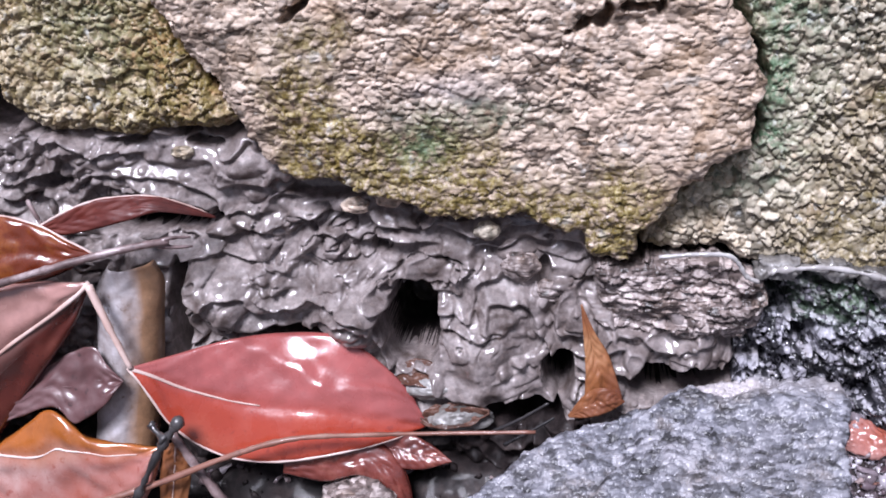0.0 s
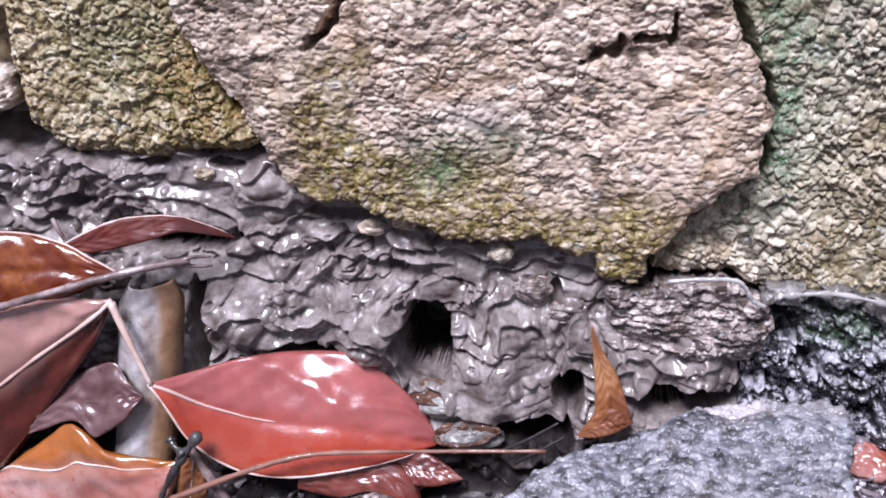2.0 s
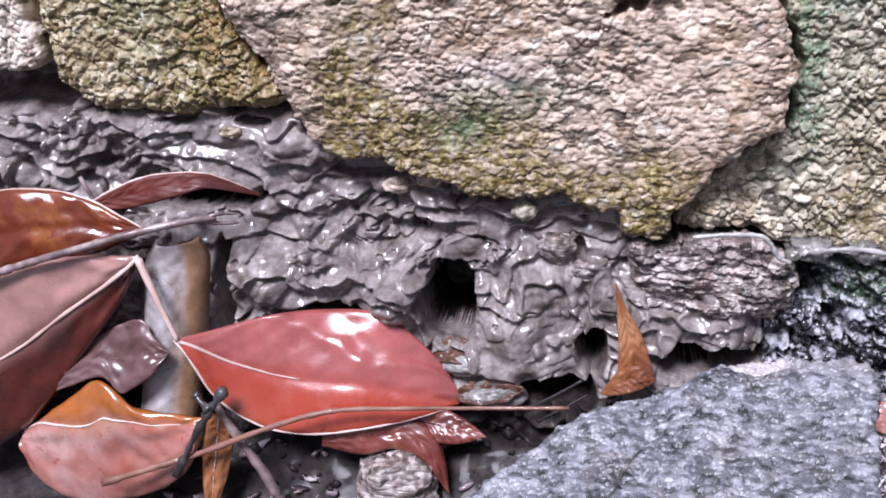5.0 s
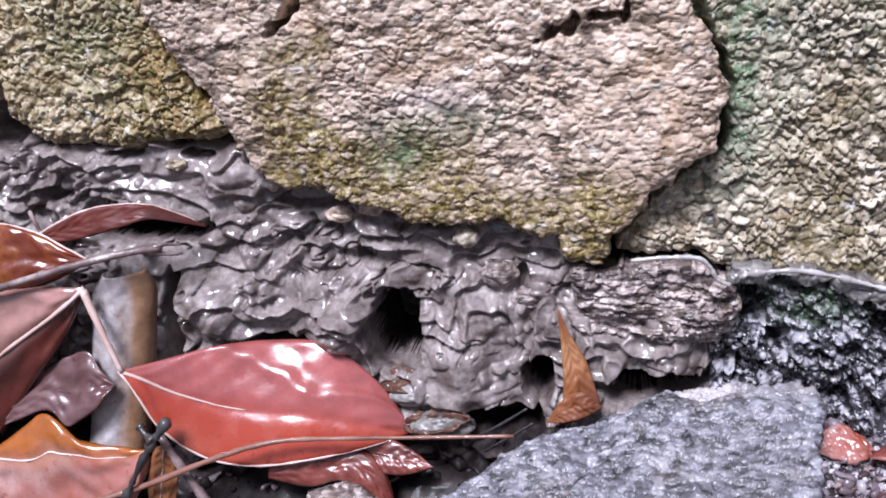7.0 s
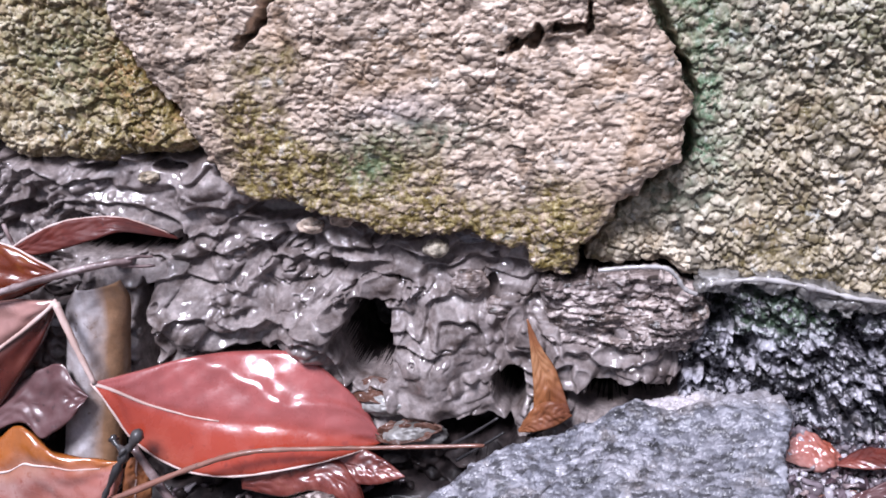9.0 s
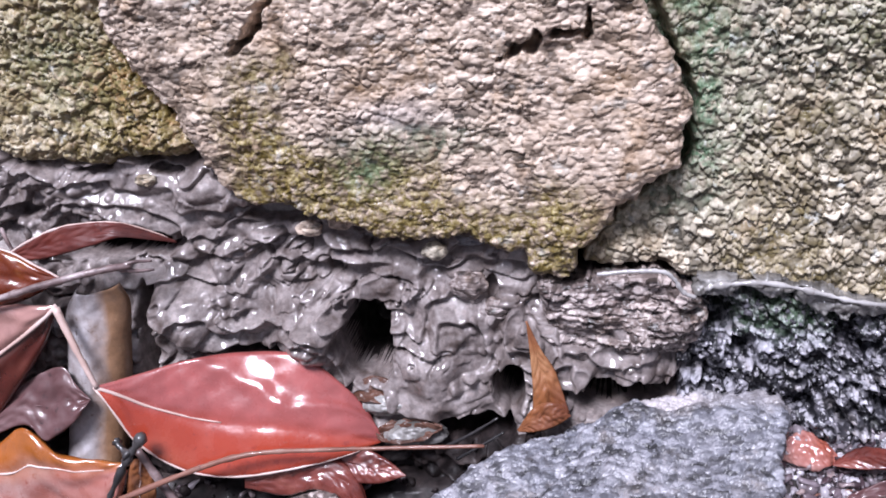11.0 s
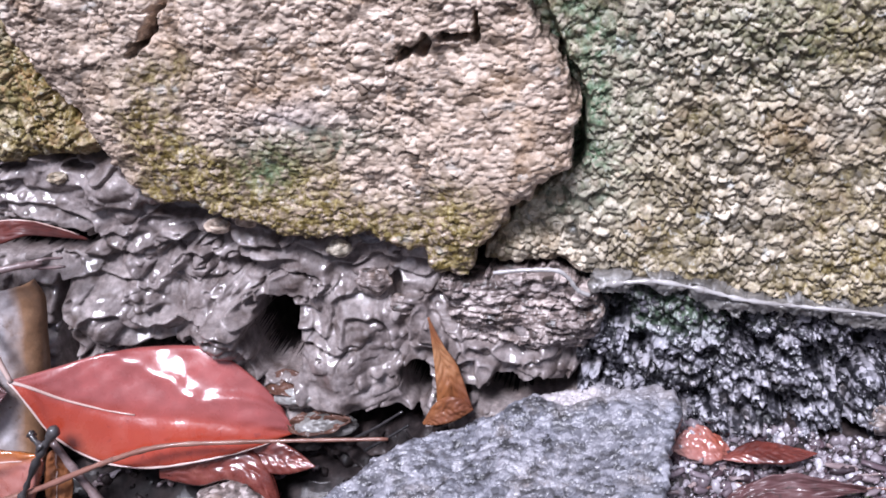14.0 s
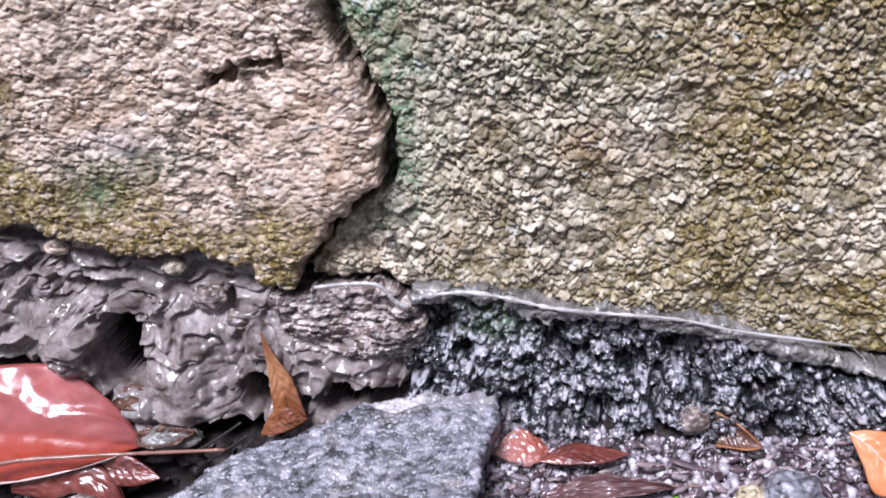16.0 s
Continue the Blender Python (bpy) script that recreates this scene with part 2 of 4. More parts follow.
LEAF_TAN = leaf_material("tan_orange_leaf", (0.27, 0.10, 0.036), (0.13, 0.035, 0.015), (0.46, 0.25, 0.12), (0.16, 0.06, 0.02), 0.45, 0.2)
LEAF_GREY = leaf_material("bleached_grey_brown_leaf", (0.40, 0.36, 0.36), (0.20, 0.15, 0.14), (0.60, 0.57, 0.60), (0.12, 0.08, 0.06), 0.4, 0.4, 110, 0.6, other=(0.28, 0.155, 0.085))
LEAF_BROWN = leaf_material("dark_brown_leaf", (0.10, 0.045, 0.03), (0.035, 0.018, 0.013), (0.2, 0.10, 0.07), (0.03, 0.015, 0.01), 0.35, 0.35, 90)
LEAF_AMBER = leaf_material("amber_brown_leaf", (0.15, 0.028, 0.009), (0.08, 0.012, 0.006), (0.36, 0.125, 0.03), (0.09, 0.02, 0.01), 0.2, 0.6, 60)
LEAF_RED_BROWN = leaf_material("red_brown_leaf", (0.17, 0.04, 0.03), (0.06, 0.014, 0.012), (0.30, 0.11, 0.085), (0.05, 0.012, 0.01), 0.25, 0.5, 80)
LEAF_GREEN = leaf_material("fresh_green_leaf", (0.16, 0.34, 0.03), (0.08, 0.2, 0.015), (0.32, 0.5, 0.08), (0.1, 0.2, 0.02), 0.3, 0.4)
BARK_PALE = leaf_material("pale_wet_twig", (0.22, 0.155, 0.15), (0.06, 0.035, 0.034), (0.50, 0.42, 0.42), (0.05, 0.03, 0.03), 0.35, 0.5, 120)
VEIN_PALE = leaf_material("pale_vein", (0.60, 0.44, 0.39), (0.42, 0.25, 0.2), (0.72, 0.62, 0.59), (0.4, 0.2, 0.15), 0.35, 0.3)
BARK_DARK = leaf_material("wet_dark_twig", (0.085, 0.045, 0.038), (0.025, 0.014, 0.013), (0.34, 0.26, 0.24), (0.02, 0.015, 0.012), 0.35, 0.5)
BARK_RED = leaf_material("reddish_stem", (0.24, 0.11, 0.08), (0.11, 0.045, 0.03), (0.40, 0.25, 0.20), (0.08, 0.03, 0.02), 0.35, 0.4)
TWIG_BLACK = leaf_material("black_wet_stick", (0.03, 0.027, 0.028), (0.01, 0.01, 0.01), (0.11, 0.10, 0.10), (0.005, 0.005, 0.005), 0.3, 0.6)
LITTER = leaf_material("rotten_litter", (0.11, 0.05, 0.045), (0.03, 0.018, 0.018), (0.28, 0.16, 0.14), (0.02, 0.012, 0.012), 0.35, 0.4)
isle = LITTER.node_tree.nodes.new("ShaderNodeNewGeometry")
LITTER.node_tree.links.new(ramp(LITTER.node_tree, isle.outputs["Random Per Island"], [(0.0, (0.03, 0.018, 0.022)), (0.35, (0.085, 0.05, 0.06)), (0.6, (0.20, 0.16, 0.18)), (0.85, (0.30, 0.22, 0.21)), (0.97, (0.45, 0.41, 0.44))]), LITTER.node_tree.nodes["Principled BSDF"].inputs["Base Color"])
# pale colour for the painted highlight along the wet edge
GLINT_PALE = leaf_material("pale_edge_glint", (0.46, 0.44, 0.43), (0.2, 0.18, 0.17), (0.7, 0.69, 0.68), (0.2, 0.17, 0.15), 0.2, 0.8)

# ---- mesh helpers ----


def mesh_from(name, verts, faces, mat, smooth_faces=True, attrs=None):
    me = bpy.data.meshes.new(name)
    me.from_pydata([tuple(v) for v in verts], [], [tuple(f) for f in faces])
    me.materials.append(mat)
    if smooth_faces:
        me.polygons.foreach_set("use_smooth", [True] * len(me.polygons))
    for key, values in (attrs or {}).items():
        a = me.attributes.new(key, "FLOAT", "POINT")
        a.data.foreach_set("value", np.asarray(values, np.float32))
    me.update()
    return me


def put(name, me, parent=None, label=""):
    ob = new(name, me)
    if parent:
        ob.parent = parent
        ob.matrix_parent_inverse = Matrix.Translation(-parent.location)
    if label:
        tagged(ob, label)
    return ob


def empty(name, label, category, group="", kind="", at=(0, 0, 0)):
    ob = new(name)
    ob.location = at
    return tagged(ob, label, category, group, kind)


def slab(name, outline, y0, back, mat, seed, res=0.00046, ragged=0.0012, edge=0.006, shape=None, growth=None, relief=0.0007, cell=0.0026, stretch=1.0, fine=0.0006, place=None):
    """A rough stone: its face is a relief over the outline (u across, v up, depth behind), its sides run back to the depth given."""
    us, vs = zip(*outline)
    u = np.arange(min(us) - 0.004, max(us) + 0.004, res)
    v = np.arange(min(vs) - 0.004, max(vs) + 0.004, res)
    U, V = np.meshgrid(u, v)
    sd = inside(U, V, list(outline)) + ragged * fbm(U / 0.007, V / 0.007, seed, 4, 0.6)
    gv, gu = np.gradient(sd, res)
    steep = np.maximum(np.hypot(gu, gv), 0.3)
    keep = sd > -res * 0.9
    # rim points are drawn on to the outline itself
    rim = sd < 0
    pull = np.clip(-sd / steep**2, 0, res)
    U = np.where(rim, U + pull * gu, U)
    V = np.where(rim, V + pull * gv, V)
    s = np.clip(sd, 0, edge)
    depth = edge * (1 - np.sqrt(np.clip(1 - (1 - s / edge) ** 2, 0, 1)))
    wu = 0.0011 * fbm(U / 0.0045, V / 0.0045, seed + 3, 3, 0.6)
    wv = 0.0009 * fbm(U / 0.0045, V / 0.0045, seed + 4, 3, 0.6)
    d1, d2, rnd, rise = cells((U + wu) / cell / stretch, (V + wv) / cell, seed)
    c1, c2, rnd2, rise2 = cells((U + 1.6 * wu) / (cell * 2.3) / stretch, (V + 1.6 * wv) / (cell * 1.9), seed + 31)
    patchy = smooth(-0.5, 0.6, fbm(U / 0.016, V / 0.016, seed + 8, 3))
    lump = smooth(0.0, 0.22, d2 - d1) * (0.55 + 0.7 * rnd - 0.25 * rise) * (0.45 + 0.7 * patchy)
    lump = lump + 0.8 * smooth(0.0, 0.14, c2 - c1) * (0.3 + 0.7 * rnd2 - 0.3 * rise2) * (1.15 - 0.6 * patchy)
    depth = depth - relief * lump - 0.0016 * fbm(U / 0.022, V / 0.022, seed + 5, 4, 0.55) - fine * fbm(U / 0.003, V / 0.003, seed + 6, 3, 0.65)
    rnd = 0.62 * rnd + 0.38 * rnd2
    if shape:
        depth = depth + shape(U, V, sd)
    W = y0 + depth
    index = -np.ones(U.shape, int)
    full = keep[:-1, :-1] & keep[1:, :-1] & keep[:-1, 1:] & keep[1:, 1:]
    used = np.zeros_like(keep)
    for a in (slice(0, -1), slice(1, None)):
        for c in (slice(0, -1), slice(1, None)):
            used[a, c] |= full
    index[used] = np.arange(used.sum())
    n = int(used.sum())
    X, Y, Z = U[used], W[used], V[used]
    quads = np.stack([index[:-1, :-1][full], index[:-1, 1:][full], index[1:, 1:][full], index[1:, :-1][full]], 1)
    # the rim runs back
    edges = np.concatenate([quads[:, [0, 1]], quads[:, [1, 2]], quads[:, [2, 3]], quads[:, [3, 0]]])
    key = np.minimum(edges[:, 0], edges[:, 1]) * (n + 1) + np.maximum(edges[:, 0], edges[:, 1])
    _, first, count = np.unique(key, return_index=True, return_counts=True)
    border = edges[first[count == 1]]
    ring = np.unique(border)
    cu, cv = X.mean(), Z.mean()
    rims, sides, last = [np.stack([X, Y, Z], 1)], [], np.arange(n)
    for k, f in enumerate((0.1, 0.25, 0.5, 1.0)):
        wob = 0.0012 * fbm(X[ring] / 0.004 + 9 * k, Z[ring] / 0.004 + 5 * k, seed + 40 + k, 3) - 0.004 * f
        dx, dz = X[ring] - cu, Z[ring] - cv
        far = np.maximum(np.hypot(dx, dz), 1e-4)
        rims.append(np.stack([X[ring] + wob * dx / far, Y[ring] + (back - Y[ring]) * f, Z[ring] + wob * dz / far], 1))
        where = np.zeros(n, int)
        where[ring] = n + k * len(ring) + np.arange(len(ring))
        sides.append(np.stack([last[border[:, 1]], last[border[:, 0]], where[border[:, 0]], where[border[:, 1]]], 1))
        last = where
    verts, sides = np.concatenate(rims), np.concatenate(sides)
    hub = len(verts)
    verts = np.concatenate([verts, [[cu, back, cv]]])
    caps = [(where[b], where[a], hub) for a, b in border]
    attrs = {"grain": np.concatenate([rnd[used], np.full(len(verts) - n, 0.4)])}
    for g in ("moss", "green", "rust", "bare"):
        f = growth(U, V).get(g) if growth else None
        vals = np.zeros(len(verts))
        if f is not None:
            vals[:n] = np.clip(f, 0, 1)[used]
        attrs[g] = vals
    if place is not None:
        m = np.array(place)
        verts = verts @ m[:3, :3].T + m[:3, 3]
    return mesh_from(name, verts, [*quads.tolist(), *sides.tolist(), *caps], mat, True, attrs)


def relief(name, xs, zs, depth, mat, attrs=None):
    """A sheet of relief over the wall's plane."""
    X, Z = np.meshgrid(xs, zs)
    Y = depth(X, Z)
    idx = np.arange(X.size).reshape(X.shape)
    quads = np.stack([idx[:-1, :-1].ravel(), idx[:-1, 1:].ravel(), idx[1:, 1:].ravel(), idx[1:, :-1].ravel()], 1)
    return mesh_from(name, np.stack([X.ravel(), Y.ravel(), Z.ravel()], 1), quads.tolist(), mat, True, attrs(X, Z) if attrs else None)


def along(points, steps):
    """A smooth line through the points."""
    p = [Vector(q) for q in points]
    p = [p[0] * 2 - p[1], *p, p[-1] * 2 - p[-2]]
    out = []
    for k in range(1, len(p) - 2):
        for j in range(steps):
            t = j / steps
            a, b, c, d = p[k - 1], p[k], p[k + 1], p[k + 2]
            out.append(0.5 * (2 * b + (c - a) * t + (2 * a - 5 * b + 4 * c - d) * t * t + (3 * b - a - 3 * c + d) * t**3))
    return out + [p[-2]]


def tube(name, points, r0, r1, mat, seed=0, sides=10, steps=10, knots=0.12, flat=1.0):
    """A twig or rib: a tapering round rod along the points, uneven and closed at both ends."""
    line = along(points, steps)
    verts, faces = [], []
    rng = random.Random(seed)
    for k, p in enumerate(line):
        ahead = (line[min(k + 1, len(line) - 1)] - line[max(k - 1, 0)]).normalized()
        side = ahead.cross(Vector((0, -0.6, 0.8)))
        side = side.normalized() if side.length > 1e-4 else Vector((1, 0, 0))
        up = side.cross(ahead)
        r = r0 + (r1 - r0) * k / (len(line) - 1)
        r *= 1 + knots * rng.uniform(-1, 1) + (0.35 * knots * 3 if rng.random() < 0.12 else 0)
        for j in range(sides):
            a = 2 * math.pi * j / sides
            q = r * (1 + 0.1 * rng.uniform(-1, 1) * (knots > 0.05))
            verts.append(p + side * q * math.cos(a) + up * q * flat * math.sin(a))
    n = len(line)
    for k in range(n - 1):
        for j in range(sides):
            a, b = k * sides + j, k * sides + (j + 1) % sides
            faces.append((a, b, b + sides, a + sides))
    for base, p, turn in ((0, line[0], 1), ((n - 1) * sides, line[-1], -1)):
        verts.append(p)
        hub = len(verts) - 1
        for j in range(sides):
            a, b = base + j, base + (j + 1) % sides
            faces.append((hub, b, a) if turn > 0 else (hub, a, b))
    return mesh_from(name, verts, faces, mat)


def leaf(name, label, spine, width, normal, mat, seed, vein=VEIN_PALE, fold=0.15, cup=0.0, crease=0.0, wave=0.0015, wide_at=0.45, point=1.0, petiole=None, torn=0.0, rib=0.0009, rib_to=0.9, lean=None, blunt=0.75, uneven=(1.0, 1.0)):
    """A fallen leaf along its spine, with blade, midrib and stalk. fold lifts both halves, cup rolls them over; lean turns the blade about its spine from base to tip, degrees."""
    thing = empty(name, label, "leaf", "fallen leaves", at=spine[0])
    line = along(spine, 22)
    n_len, n_wid = len(line), 25
    verts, rib_line = [], []
    for k, p in enumerate(line):
        s = k / (n_len - 1)
        ahead = (line[min(k + 1, n_len - 1)] - line[max(k - 1, 0)]).normalized()
        nrm = Vector(normal)
        nrm = (nrm - ahead * nrm.dot(ahead)).normalized()
        if lean:
            nrm = Matrix.Rotation(radians(lean[0] + (lean[1] - lean[0]) * s), 3, ahead) @ nrm
        side = ahead.cross(nrm)
        q = s ** (math.log(0.5) / math.log(wide_at))
        half = width / 2 * max(0.0, math.sin(math.pi * q)) ** (blunt + (point - 1) * s) + 0.0003
        for j in range(n_wid):
            v = 2 * j / (n_wid - 1) - 1
            edge = half * uneven[int(v > 0)] * (1 + 0.05 * noise.noise(Vector((s * 9, v * 2, seed))))
            if torn:
                edge *= 1 - torn * max(0, noise.noise(Vector((s * 4.0, 3 * (v > 0), seed + 5.5)))) * abs(v)
            angle = cup * abs(v)
            across = edge * v * (math.sin(angle) / angle if abs(angle) > 1e-3 else 1)
            lift = fold * abs(v) * edge - edge * abs(v) * (1 - math.cos(angle)) / max(abs(angle), 1e-3) * (1 if cup > 0 else -1)
            lift += wave * noise.noise(Vector((s * 4, v * 1.6, seed * 3.1))) + 0.35 * wave * noise.noise(Vector((s * 13, v * 5, seed)))
            lift += crease * math.exp(-(((v + 0.42 + 0.25 * (s - 0.5)) / 0.16) ** 2)) * math.sin(math.pi * s) ** 2 * (1 + 0.6 * noise.noise(Vector((s * 12, 1.0, seed))))
            lift += 0.00022 * math.sin(s * 46 - abs(v) * 7) * min(1, half / 0.006) * (1 - abs(v))
            verts.append(p + side * across + nrm * lift)
            if j == n_wid // 2:
                rib_line.append(p + nrm * (lift + rib * 0.15))
    faces = []
    for k in range(n_len - 1):
        for j in range(n_wid - 1):
            a = k * n_wid + j
            faces.append((a, a + 1, a + n_wid + 1, a + n_wid))
    blade = put("blade", mesh_from("blade", verts, faces, mat), thing)
    sol = blade.modifiers.new("thickness", "SOLIDIFY")
    sol.thickness, sol.offset = 0.0004, -1
    cut = max(3, int(len(rib_line) * rib_to))
    put("midrib", tube("midrib", rib_line[:cut:3], rib, rib * 0.35, vein, seed, 8, 3, 0.05, 0.7), thing)
    if petiole:
        put("stalk", tube("stalk", [*petiole, line[0]], rib * 1.7, rib * 1.1, vein, seed + 1, 8, 8, 0.08), thing)
    return thing


def shaped_leaf(name, label, upper, lower, mat, seed, vein=VEIN_PALE, bulge=0.0, wave=0.0008, rib=0.0007, rib_at=(0.5, 0.5), rib_to=0.9, crease=None, margin=None, petiole=None, ragged=0.0):
    """A fallen leaf stretched between its two margins, which run from stalk to tip; rib_at says where the midrib runs between them, base and tip."""
    thing = empty(name, label, "leaf", "fallen leaves", at=upper[0])
    n_len, n_wid = 64, 31

    def even(points):
        line = along(points, 24)
        far = [0.0]
        for a, b in zip(line, line[1:]):
            far.append(far[-1] + (b - a).length)
        marks = np.linspace(0, far[-1], n_len)
        return np.stack([np.interp(marks, far, [p[k] for p in line]) for k in range(3)], 1)

    hi, lo = even(upper), even(lower)
    grid = np.zeros((n_len, n_wid, 3))
    mid = (hi + lo) / 2
    ahead = np.gradient(mid, axis=0)
    nrm = np.cross(ahead, hi - lo)
    nrm /= np.maximum(np.linalg.norm(nrm, axis=1, keepdims=True), 1e-9)
    body = nrm[n_len // 5: -n_len // 5].mean(0)
    nrm = 0.6 * nrm + 0.4 * body
    if body[1] > 0:
        nrm = -nrm
    nrm /= np.linalg.norm(nrm, axis=1, keepdims=True)
    size = np.linalg.norm(hi - lo, axis=1)
    tone = []
    for i in range(n_len):
        s = i / (n_len - 1)
        taper = min(1.0, size[i] / 0.008)
        for j in range(n_wid):
            v = j / (n_wid - 1)
            p = lo[i] * (1 - v) + hi[i] * v
            up = bulge * math.sqrt(max(0.0, 1 - (2 * v - 1) ** 2)) * taper
            up += taper * wave * (noise.noise(Vector((s * 3.5, v * 2.2, seed * 3.1))) + 0.4 * noise.noise(Vector((s * 11, v * 6, seed))))
            w = float(np.interp(s, np.linspace(0, 1, len(rib_at)), rib_at))
            up -= 0.0006 * taper * math.exp(-(((v - w) * size[i] / 0.002) ** 2))
            up += 0.00012 * math.sin(s * 60 - abs(v - w) * 22) * taper
            if crease:
                up += crease(s, v) * taper
            if ragged and j in (0, n_wid - 1):
                p = p + (mid[i] - p) * ragged * (0.5 + noise.noise(Vector((s * 9, j * 0.3, seed + 5.5))))
            grid[i, j] = p + nrm[i] * up
            tone.append(v - w + 0.10 * noise.noise(Vector((s * 5, v * 5, seed + 2.0))))
    faces = [(i * n_wid + j, i * n_wid + j + 1, (i + 1) * n_wid + j + 1, (i + 1) * n_wid + j) for i in range(n_len - 1) for j in range(n_wid - 1)]
    if body[1] < 0:
        faces = [f[::-1] for f in faces]
    blade = put("blade", mesh_from("blade", grid.reshape(-1, 3), faces, mat, True, {"tone": np.clip(0.5 + 4 * np.array(tone), 0, 1)}), thing)
    sol = blade.modifiers.new("thickness", "SOLIDIFY")
    sol.thickness, sol.offset = 0.0004, 0

    def line_at(marks, to, lift):
        out = []
        for i in range(0, max(4, int(n_len * to)), 4):
            f = float(np.interp(i / (n_len - 1), np.linspace(0, 1, len(marks)), marks)) * (n_wid - 1)
            k = min(n_wid - 2, int(f))
            out.append(Vector(grid[i, k] * (1 - f + k) + grid[i, k + 1] * (f - k) + nrm[i] * lift))
        return out

    if rib:
        put("midrib", tube("midrib", line_at(rib_at, rib_to, rib * 0.3), rib, rib * 0.4, vein, seed, 8, 3, 0.05, 0.7), thing)
    if margin:
        for w in margin:
            put("margin", tube("margin", line_at((w, w), 0.97, 0.0001), 0.0005, 0.00035, vein, seed + 3, 6, 2, 0.15), thing, "pale dry rim")
    if petiole:
        put("stalk", tube("stalk", petiole, rib * 2.0, rib * 1.3, vein, seed + 1, 8, 8, 0.08), thing)
    return thing


# ---- the wall ----
wall = empty("wall_front", "rough stone wall with mossy blocks above wet mud", "wall", kind="structure")


def left_growth(x, z):
    return {"moss": 0.6 + 0.5 * spot(x, z, -0.142, 0.13, 0.022, 0.025) + 0.2 * fbm(x / 0.03, z / 0.03, 3), "green": 0.35 * spot(x, z, -0.17, 0.15, 0.02, 0.02),
            "rust": 0.75 * spot(x, z, -0.148, 0.15, 0.014, 0.02) + 0.7 * spot(x, z, -0.138, 0.132, 0.012, 0.012) + 0.3}


def mid_growth(x, z):
    band = 0.126 - 0.42 * (x + 0.07) + 0.012 * fbm(x / 0.025, z / 0.025, 11)
    olive = smooth(0.006, -0.014, z - band) * smooth(-0.118, -0.1, x + 0.3 * (z - 0.11))
    return {"moss": 1.1 * olive + 1.2 * spot(x, z, -0.098, 0.106, 0.012, 0.005) + 0.8 * spot(x, z, -0.09, 0.147, 0.006, 0.006), "green": 0.8 * spot(x, z, -0.066, 0.112, 0.009, 0.006) + 0.5 * spot(x, z, -0.05, 0.122, 0.02, 0.006),
            "bare": 0.45 * spot(x, z, -0.055, 0.131, 0.014, 0.005), "rust": 0.55 * spot(x, z, -0.06, 0.143, 0.022, 0.01) + 0.3 * spot(x, z, 0.02, 0.13, 0.02, 0.03)}


def right_growth(x, z):
    return {"moss": 0.34 + 0.35 * smooth(0.09, 0.17, x) + 0.5 * fbm(x / 0.03, z / 0.03, 23) + 0.4 * smooth(0.09, 0.06, z), "green": (0.7 + 0.5 * fbm(x / 0.007, z / 0.007, 27)) * smooth(0.066, 0.038, x) * smooth(0.085, 0.11, z) + 0.3 * spot(x, z, 0.09, 0.15, 0.03, 0.02),
            "rust": 0.5 * spot(x, z, 0.15, 0.14, 0.02, 0.02) + 0.35 * spot(x, z, 0.1, 0.12, 0.01, 0.01)}


LEFT = [(-0.153, 0.205), (-0.151, 0.168), (-0.147, 0.153), (-0.141, 0.144), (-0.136, 0.134), (-0.130, 0.127), (-0.126, 0.120), (-0.131, 0.116), (-0.15, 0.1155), (-0.168, 0.1135), (-0.194, 0.1165), (-0.2015, 0.121), (-0.207, 0.129), (-0.2085, 0.137), (-0.2105, 0.149), (-0.2105, 0.165), (-0.209, 0.205)]
FAR_LEFT = [(-0.28, 0.205), (-0.2135, 0.205), (-0.2142, 0.165), (-0.2140, 0.147), (-0.2105, 0.143), (-0.2103, 0.134), (-0.2150, 0.1305), (-0.222, 0.130), (-0.28, 0.131)]
put("stone", slab("stone", LEFT, 0.004, 0.06, STONE_OLIVE, 21, edge=0.008, ragged=0.001, growth=left_growth, relief=0.0019, cell=0.0026, fine=0.0004), wall, "olive moss-stained block of the wall")

put("stone", slab("stone", FAR_LEFT, 0.003, 0.06, STONE_PALE, 27, edge=0.004, ragged=0.001, relief=0.0010, cell=0.0026, fine=0.0004), wall, "pale cream block of the wall")


def mid_shape(x, z, sd):
    rough = 0.0011 * fbm(x / 0.004, z / 0.004, 4, 3)
    notch = np.full(x.shape, 9.0)
    for ax, az, bx, bz, wide in ((-0.0205, 0.1467, -0.0108, 0.1508, -0.0003), (-0.0112, 0.1495, -0.0090, 0.1520, 0.0016), (-0.0090, 0.1525, 0.0060, 0.1537, 0.0), (0.0060, 0.1520, 0.0066, 0.1600, -0.0001)):
        f = np.clip(((x - ax) * (bx - ax) + (z - az) * (bz - az)) / ((bx - ax) ** 2 + (bz - az) ** 2), 0, 1)
        notch = np.minimum(notch, np.hypot(x - ax - f * (bx - ax), z - az - f * (bz - az)) - wide)
    notch = 0.014 * smooth(0.0015, 0.0003, notch + rough)
    slit = 0.016 * smooth(0.0024, 0.0008, np.abs((x + 0.1) - 0.75 * (z - 0.157) - 0.0016 * fbm(x / 0.004, z / 0.004, 5, 3))) * smooth(0.150, 0.154, z) * smooth(0.169, 0.163, z)
    shelf = 0.0030 * smooth(0.0, 0.003, 0.1535 - z) * spot(x, z, -0.001, 0.149, 0.012, 0.006)
    return notch + slit + shelf + 0.003 * smooth(-0.10, -0.13, x)


